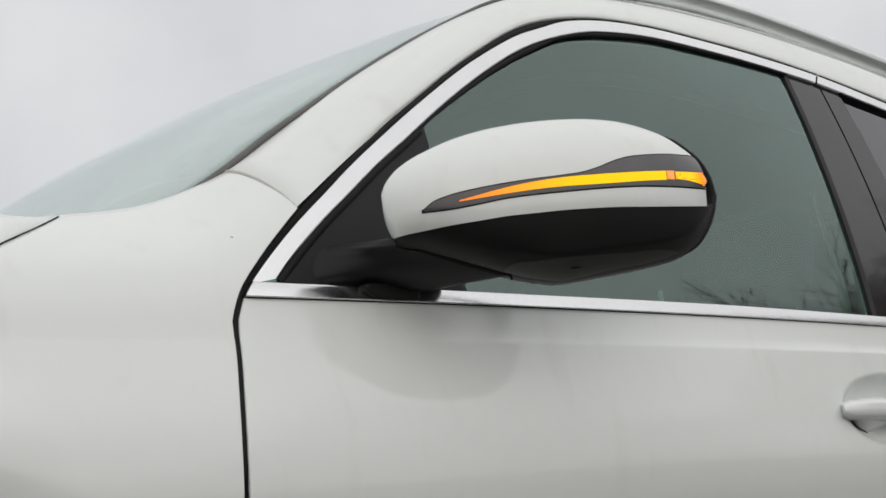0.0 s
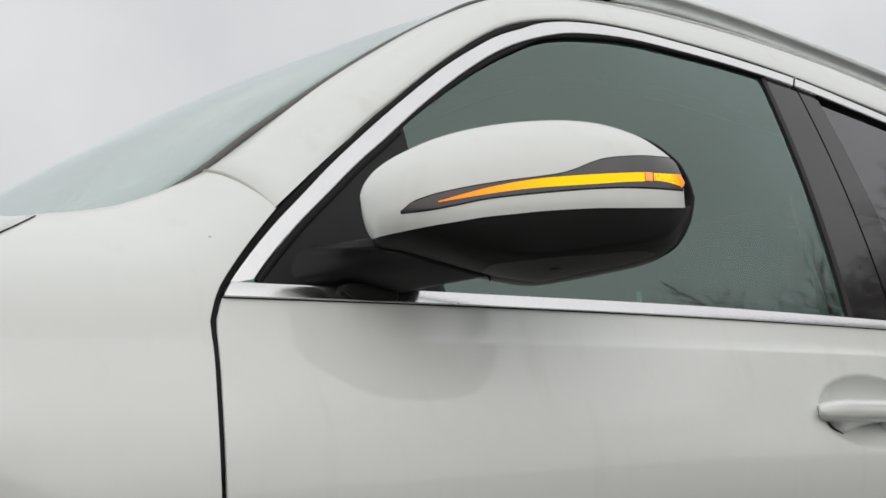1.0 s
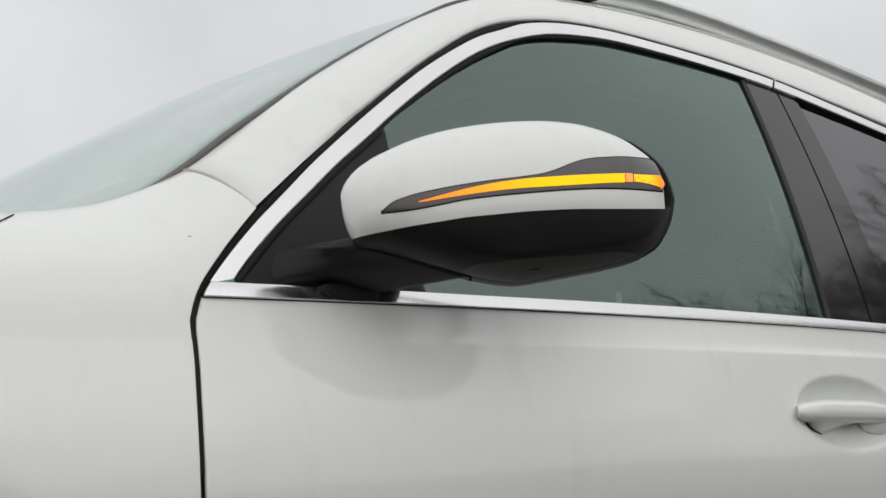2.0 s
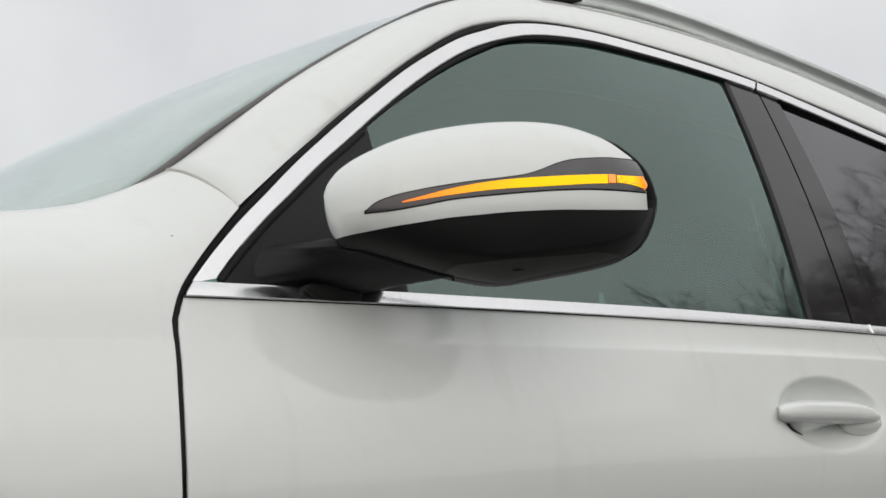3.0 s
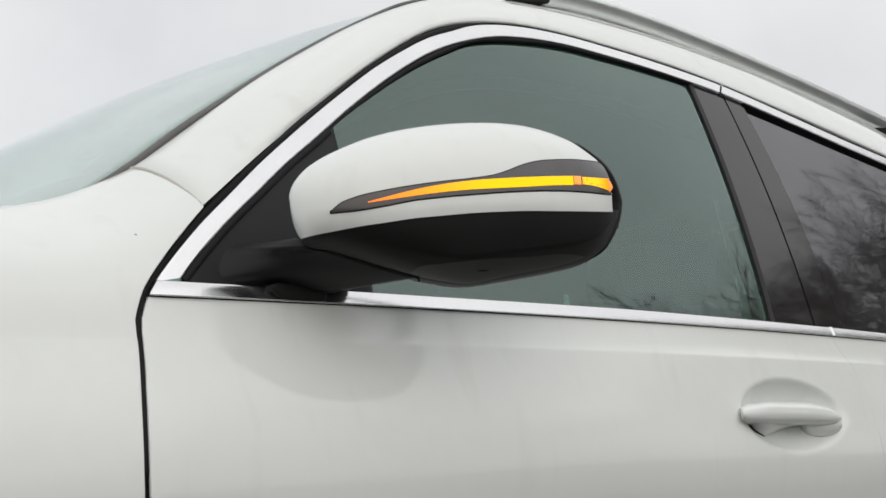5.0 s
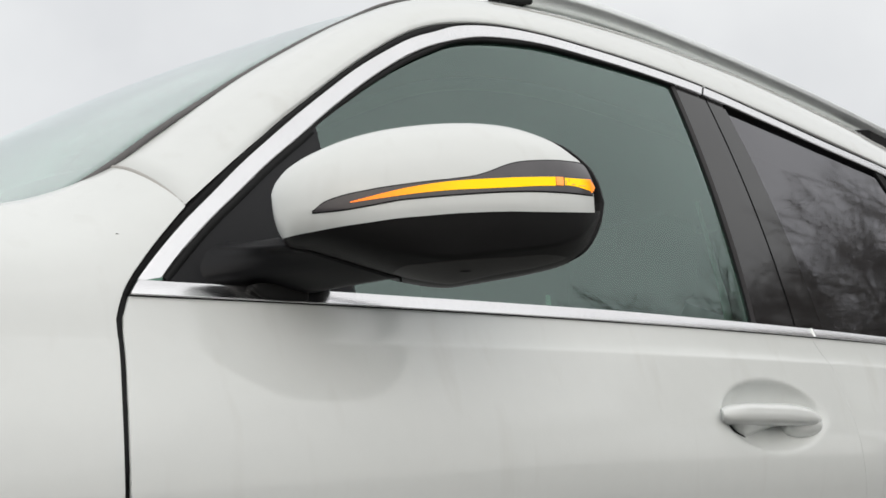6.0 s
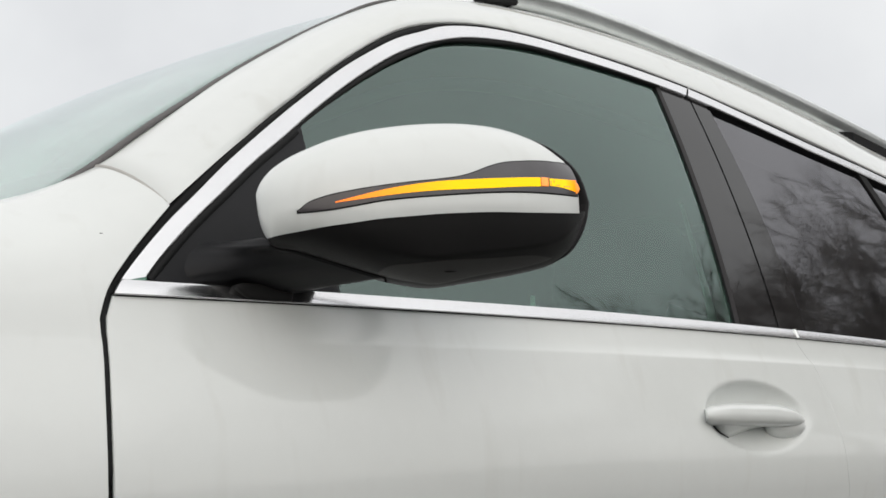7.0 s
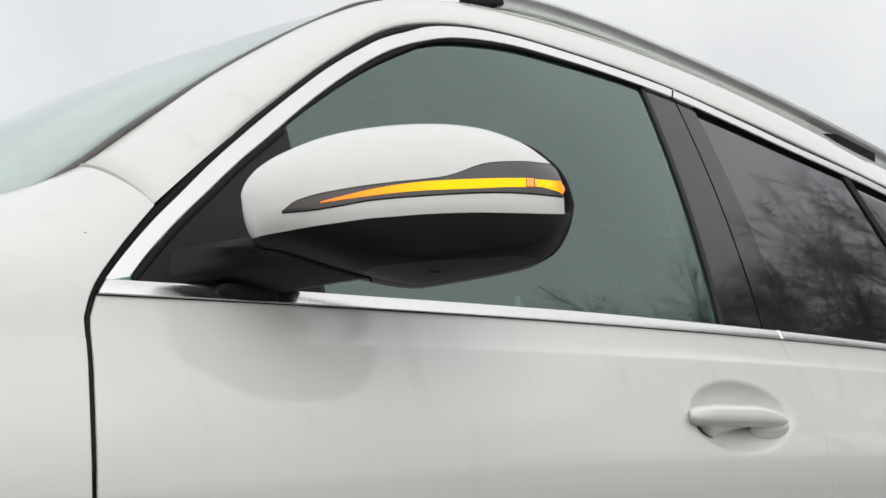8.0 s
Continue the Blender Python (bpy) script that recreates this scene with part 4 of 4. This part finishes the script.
def build_mirror(mirror):
    m = dict(mirror=mirror)
    # back shell, a little larger at the outer end, with the looking glass in its rear
    sweep = 0.0169 - 0.1731 * np.cos(np.linspace(0, math.pi, 60))
    ring = [(u, head_top(u)) for u in sweep] + [(u, head_low(u)) for u in sweep[::-1][1:]]
    ring = np.array(ring)
    mid = np.array((0.0169, 1.235))
    rows = []
    for back, size in ((-0.002, 0.0), (-0.002, 0.96), (0.002, 0.97), (-0.001, 0.995), (-0.012, 1.0), (-0.028, 0.985), (-0.043, 0.93), (-0.047, 0.89), (-0.040, 0.875)):
        rows.append([tuple(MC[:2] + MU[:2] * (mid[0] + (u - mid[0]) * size * (0.955 if u < mid[0] else 1 + 0.034 * max(0.0, min(1.0, (1.305 - w) / 0.095)) * max(0.0, min(1.0, (u - 0.10) / 0.06)))) + MN[:2] * back) + (mid[1] + (w - mid[1]) * size,) for u, w in ring])
    shell = mesh_part("side_mirror", [rows], PLASTIC, car, "white and black door mirror with a lit indicator", **m)
    glass = [[tuple(MC[:2] + MU[:2] * (mid[0] + (u - mid[0]) * s) + MN[:2] * -0.041) + (mid[1] + (w - mid[1]) * s,) for u, w in ring] for s in (0.0, 0.5, 0.88)]
    mesh_part("looking_glass", [glass], MIRROR, shell, "silvered mirror glass", thick=0.002, **m)
    mesh_part("mirror_cover", [face(-0.1559, 0.1804, 90, 40, cover_low, cover_top, 0.0015, 0.0025)], PAINT, shell, "white painted mirror cap", **m)
    mesh_part("lower_housing", [face(-0.1450, 0.1868, 80, 34, head_low, lambda u: cover_low(min(u, 0.1795)) + 0.002, 0.0, 0.003)], HOUSING, shell, "grained black lower housing", **m)

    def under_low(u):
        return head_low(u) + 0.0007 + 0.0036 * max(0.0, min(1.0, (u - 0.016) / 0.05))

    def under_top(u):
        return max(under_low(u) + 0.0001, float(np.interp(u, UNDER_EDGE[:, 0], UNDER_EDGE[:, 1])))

    # paler patch stands in for light bounced onto the underside
    mesh_part("housing_base", [face(-0.0380, 0.1470, 60, 10, under_low, under_top, 0.0005, 0.001)], UNDERSHEEN, shell, "underside of the housing, toned lighter for its sheen", **m)
    screw = [head_point(u, 1.1655 + 0.05 * (u - 0.036), 0.0008) for u in (0.030, 0.036, 0.042)]
    mesh_part("moulding_mark", [tube(screw, [0.0004, 0.0009, 0.0004], 6)], RUBBER, shell, **m)
    mesh_part("lens_gasket", [face(-0.1172, 0.1800, 90, 10, lambda u: lens_low(u) - 0.0014, lambda u: lens_top(u) + 0.0011, 0.0019, 0.002)], RUBBER, shell, "black lens gasket", **m)
    mesh_part("indicator_lens", [face(-0.1157, 0.1792, 90, 14, lens_low, lens_top, 0.0022, 0.0025)], SMOKED, shell, "smoked indicator lens", **m)
    mesh_part("indicator_strip", [face(-0.0796, 0.1383, 70, 8, amber_low, amber_top, 0.0027, 0.001)], AMBER, shell, "glowing amber light strip", **m)
    mesh_part("indicator_prism", [face(0.1390, 0.1472, 6, 6, lambda u: 1.2570, lambda u: 1.2662, 0.0028, 0.001)], AMBEREND, shell, "amber prism block", **m)
    mesh_part("indicator_end", [face(0.1484, 0.1784, 14, 8, lambda u: 1.2577 - 0.0055 * max(0, (u - 0.1484) / 0.03) ** 2, lambda u: 1.2655 - 0.0004 * (u - 0.1484) / 0.03, 0.0027, 0.001)], AMBER, shell, "glowing amber light end", **m)
    mesh_part("indicator_tip", [face(0.1778, 0.1822, 8, 8, lambda u: 1.2508 + 260 * max(0.0, u - 0.1778) ** 2, lambda u: 1.2632 - 330 * max(0.0, u - 0.1778) ** 2, 0.0030, 0.002)], AMBEREND, shell, "orange end of the indicator lens", **m)
    for u, w, wide, tall in ((0.1492, 1.2606, 0.0012, 0.0026), (0.1530, 1.2630, 0.0009, 0.0016), (0.1560, 1.2588, 0.0040, 0.0005), (0.1640, 1.2578, 0.0080, 0.0005)):
        mesh_part("prism_facet", [face(u, u + wide, 4, 4, lambda v, w=w, h=tall: w - h, lambda v, w=w, h=tall: w + h, 0.0030, 0.0006)], AMBEREND, shell, **m)
    # the arm flares out of the corner panel and ends flush along a slanting joint under the head
    joint = [(u, head_low(u) - 0.0014) for u in np.linspace(-0.1425, -0.0345, 22)]
    front = [np.array((*(MC[:2] + MU[:2] * u), w)) for u, w in joint]
    back = [p + np.array((0.375, 0.927, 0.0)) * 0.030 + np.array((0, 0, 0.012)) for p in front[::-1]]
    tip = cr(front + [(front[-1] + back[0]) / 2 + np.array((0.003, -0.002, -0.002))] + back + [(back[-1] + front[0]) / 2 + np.array((-0.004, 0.0, 0.004))] + front[:1], 97)
    outline = [(0.1000, 1.1990), (0.0860, 1.1890), (0.0760, 1.1730), (0.0760, 1.1630), (0.0860, 1.1575), (0.1080, 1.1550), (0.1500, 1.1485), (0.1950, 1.1525), (0.2180, 1.1625), (0.2240, 1.1700), (0.2100, 1.1900), (0.1700, 1.2040), (0.1250, 1.2050), (0.1000, 1.1990)]
    stops = np.array((0, 5, 12, 17, 22, 29, 36, 43, 48, 52, 62, 76, 88, 96))
    o = np.array(outline)
    root = np.stack([np.interp(np.arange(97), stops, o[:, 0]), np.interp(np.arange(97), stops, o[:, 1])], 1)
    for _ in range(3):
        root[1:-1] = 0.25 * root[:-2] + 0.5 * root[1:-1] + 0.25 * root[2:]
    rows = []
    for t in np.linspace(0, 1, 30):
        ring = []
        for (x, z), q in zip(root, tip):
            p = np.array((x, house(x, z) + 0.004, z))
            ring.append((p[0] + (q[0] - p[0]) * t**1.1, p[1] + (q[1] - p[1]) * t**1.5, p[2] + (q[2] - p[2]) * t))
        rows.append(ring)
    rows.append([np.mean(np.array(rows[-1]), axis=0)] * 97)
    mesh_part("mirror_arm", [rows], PLASTIC, shell, "grained black mirror arm", flip=True, **m)
    gap = [np.array((*(MC[:2] + MU[:2] * u), head_low(u) - 0.0007)) for u in np.linspace(-0.1430, -0.0350, 24)]
    gap += [gap[-1] + np.array((0.0035, -0.001, -0.0015)), gap[-1] + np.array((0.0045, -0.001, -0.0050))]
    mesh_part("folding_joint", [tube(gap, [0.0012] * len(gap), 8)], RUBBER, shell, "black folding joint of the mirror", **m)
    # its foot stands in front of the belt moulding
    ring0 = [(0.118, 1.1548), (0.122, 1.1500), (0.128, 1.1450), (0.135, 1.1420), (0.155, 1.1420), (0.180, 1.1433), (0.1840, 1.1445), (0.1850, 1.1480), (0.1850, 1.1580), (0.150, 1.1580), (0.126, 1.1575), (0.118, 1.1548)]
    rows = []
    for y, k in ((0.016, 1.0), (-0.0080, 1.0), (-0.0094, 0.98), (-0.0101, 0.94), (-0.0104, 0.80)):
        rows.append([(0.150 + k * (x - 0.150), y, 1.1515 + k * (z - 1.1515)) for x, z in ring0])
    rows.append([np.mean(np.array(rows[-1]), axis=0)] * len(ring0))
    mesh_part("mirror_foot", [rows], HOUSING, shell, "black plastic mirror foot", **m)
    return shell


build_mirror(False)
build_mirror(True)


chip = [(-0.0028 + dx, wing(-0.0028 + dx, 1.1976) + 0.0004, 1.1976) for dx in (-0.0014, 0.0, 0.0014)]
mesh_part("paint_chip", [tube(chip, [0.0005, 0.0007, 0.0004], 8)], UNDER, car, "tiny dark paint chip")

# ---------------------------------------------------------------- cabin
def rounded_box(x0, x1, y0, y1, z0, z1, r=0.03, lean=0.0):
    rows = []
    for f in np.linspace(0, 1, 9):
        z = z0 + (z1 - z0) * f
        k = r * (1 - math.sqrt(max(0, 1 - (2 * f - 1) ** 6)))
        ring = []
        for i in range(25):
            a = 2 * math.pi * i / 24
            ca, sa = math.cos(a), math.sin(a)
            ring.append(((x0 + x1) / 2 + ((x1 - x0) / 2 - k) * abs(ca) ** 0.35 * (1 if ca > 0 else -1) + lean * f, (y0 + y1) / 2 + ((y1 - y0) / 2 - k) * abs(sa) ** 0.35 * (1 if sa > 0 else -1), z))
        rows.append(ring)
    c0 = [np.mean(np.array(rows[0]), axis=0)] * 25
    c1 = [np.mean(np.array(rows[-1]), axis=0)] * 25
    return [c0] + rows + [c1]


mesh_part("dashboard", [rounded_box(-0.10, 0.28, 0.14, 1.66, 0.62, 1.12, 0.08)], TRIMGREY, car, "dark grey dashboard")
for y in (0.24, 1.02):
    seat = mesh_part("front_seat", [rounded_box(0.62, 1.12, y, y + 0.52, 0.45, 0.74, 0.05)], LEATHER, car, "dark leather front seat")
    mesh_part("backrest", [rounded_box(1.05, 1.20, y + 0.02, y + 0.50, 0.70, 1.24, 0.05, 0.16)], LEATHER, seat)
    mesh_part("headrest", [rounded_box(1.24, 1.34, y + 0.13, y + 0.39, 1.27, 1.45, 0.04, 0.03)], LEATHER, seat)
bench = mesh_part("rear_bench", [rounded_box(1.75, 2.25, 0.20, 1.60, 0.45, 0.80, 0.05)], LEATHER, car, "dark leather rear bench")
mesh_part("backrest", [rounded_box(2.20, 2.36, 0.20, 1.60, 0.75, 1.30, 0.05, 0.16)], LEATHER, bench)
wheel_path = [(0.52 + 0.35 * 0.19 * math.sin(a), 0.50 + 0.19 * math.cos(a), 1.00 + 0.93 * 0.19 * math.sin(a)) for a in np.linspace(0, 2 * math.pi, 41)]
steer = mesh_part("steering_wheel", [tube(wheel_path, [0.015] * 41, 10, up=(1, 0, 0.35))], LEATHER, car, "black leather steering wheel")
mesh_part("hub", [rounded_box(0.48, 0.53, 0.42, 0.58, 0.94, 1.06, 0.02)], TRIMGREY, steer)
for mir in (False, True):
    liner = [[(x, 0.055 + 0.03 * f, 0.50 + 0.62 * f) for x in np.linspace(0.0, 2.2, 20)] for f in np.linspace(0, 1, 6)]
    mesh_part("door_lining", [liner], TRIMGREY, car, "dark grey door lining", thick=0.02, flip=True, mirror=mir)
    rim = []
    for x in np.linspace(0.50, 2.75, 40):
        zt = at(GLASS_TOP, min(x, 1.98), 160) - 0.20 * max(0.0, x - 1.98) + 0.004
        low, high = np.array(on_house((x, zt), -0.022)), np.array((x, 0.335, at([(p[0], p[2]) for p in ROOF_EDGE], x) - 0.046))
        rim.append([low + (high - low) * f + np.array((0, 0.012, -0.006)) * math.sin(math.pi * f) for f in np.linspace(0, 1, 6)])
    mesh_part("roof_side_lining", [rim], LINER, car, "grey roof side lining", thick=0.004, mirror=mir)
    post = [[on_house((1.035 + 0.09 * f + 0.09 * s, 1.15 + 0.44 * f), -0.035) for s in np.linspace(0, 1, 4)] for f in np.linspace(0, 1, 8)]
    mesh_part("pillar_lining", [post], TRIMGREY, car, "grey inner pillar lining", thick=0.01, mirror=mir)
    strap = [(1.096, 0.185, 1.40), (1.091, 0.16, 1.31), (1.083, 0.135, 1.22), (1.068, 0.115, 1.13)]
    mesh_part("seat_belt", [tube(cr(strap, 12), [(0.0045 + 0.0004 * i, 0.0012) for i in range(12)], 8)], BELTMAT, car, "pale grey seat belt strap", mirror=mir)
    mesh_part("lock_pin", [tube([(0.60, 0.058, 1.13), (0.60, 0.058, 1.17), (0.60, 0.058, 1.192)], [0.0042, 0.0040, 0.0030], 10, up=(1, 0, 0))], BELTMAT, car, mirror=mir)

# ---------------------------------------------------------------- ground
gnd = [[(x, y, 0) for x in (-600, -60, -12, 0, 12, 60, 600)] for y in (-600, -60, -12, 0, 12, 60, 600)]
me = mesh_part("ground", [gnd], ASPHALT, None, "dark worn asphalt ground", flip=False)
tagged(me, category="ground", kind="structure")


# ---------------------------------------------------------------- bare winter trees beyond the camera
def bare_tree(name, place, height, seed, spread=0.55, fork=6):
    rng = random.Random(seed)
    base = new(name)
    base.location = place
    tagged(base, "tall bare winter tree with dense fine twigs", "tree", group="bare trees", kind="thing")
    limbs, twigs = [], []

    def grow(p, d, length, r, depth, sink):
        n = 4 if depth > 2 else 3
        pts, q = [p.copy()], p.copy()
        dd = d.copy()
        for _ in range(n):
            dd = (dd + Vector((rng.uniform(-1, 1), rng.uniform(-1, 1), rng.uniform(-0.6, 0.9))) * 0.16).normalized()
            q = q + dd * (length / n)
            pts.append(q.copy())
        sides = 7 if depth >= fork - 1 else (5 if depth > 3 else 3)
        (limbs if depth >= fork - 1 else twigs).append((pts, r, r * 0.62, sides))
        if depth == 0:
            return
        kids = 3 if depth > 2 else 5
        for k in range(kids):
            at_i = n if k == 0 else rng.randint(max(1, n - 2), n)
            turn = Vector((rng.uniform(-1, 1), rng.uniform(-1, 1), rng.uniform(-0.35, 0.75)))
            nd = (dd * (1.0 if k == 0 else 0.62) + turn * spread * (0.6 if k == 0 else 1.15)).normalized()
            grow(pts[at_i], nd, length * rng.uniform(0.60, 0.80), max(0.0035, r * (0.64 if k == 0 else 0.5)), depth - 1, sink)

    grow(Vector((0, 0, -0.1)), Vector((0.02, 0.03, 1)), height * 0.27, height * 0.017, fork, limbs)

    def mesh(nm, items):
        vs, fs = [], []
        for pts, r0, r1, n in items:
            ax = (pts[-1] - pts[0]).normalized()
            a = ax.orthogonal().normalized()
            b = ax.cross(a)
            start = len(vs)
            for i, p in enumerate(pts):
                r = r0 + (r1 - r0) * i / (len(pts) - 1)
                for k in range(n):
                    t = 2 * math.pi * k / n
                    vs.append(tuple(p + a * r * math.cos(t) + b * r * math.sin(t)))
            for i in range(len(pts) - 1):
                for k in range(n):
                    j = start + i * n
                    fs.append((j + k, j + (k + 1) % n, j + n + (k + 1) % n, j + n + k))
        me = bpy.data.meshes.new(nm)
        me.from_pydata(vs, [], fs)
        for f in me.polygons:
            f.use_smooth = True
        me.materials.append(BARK)
        ob = new(nm, me)
        ob.parent = base
        return ob

    reach = max(p.z for pts, *_ in limbs + twigs for p in pts)
    for item in {id(p): p for pts, *_ in limbs + twigs for p in pts}.values():
        item *= height / reach
    mesh("trunk", limbs)
    mesh("crown", twigs)
    return base


for az, dist, tall, seed in ((4, 21, 12.6, 3), (10, 20, 11.7, 8), (14, 23, 13.1, 27), (18, 21, 13.0, 14), (22.5, 29, 17.2, 21), (26, 28, 13.2, 33), (20, 18, 11.2, 52), (16, 19, 12.1, 61), (24, 30, 17.2, 67), (29.5, 29, 13.4, 71), (18.5, 28, 18.2, 97)):
    bare_tree("bare_tree", (1.0 + dist * math.cos(radians(az)), -dist * math.sin(radians(az)), 0), tall, seed, 0.60, 7)
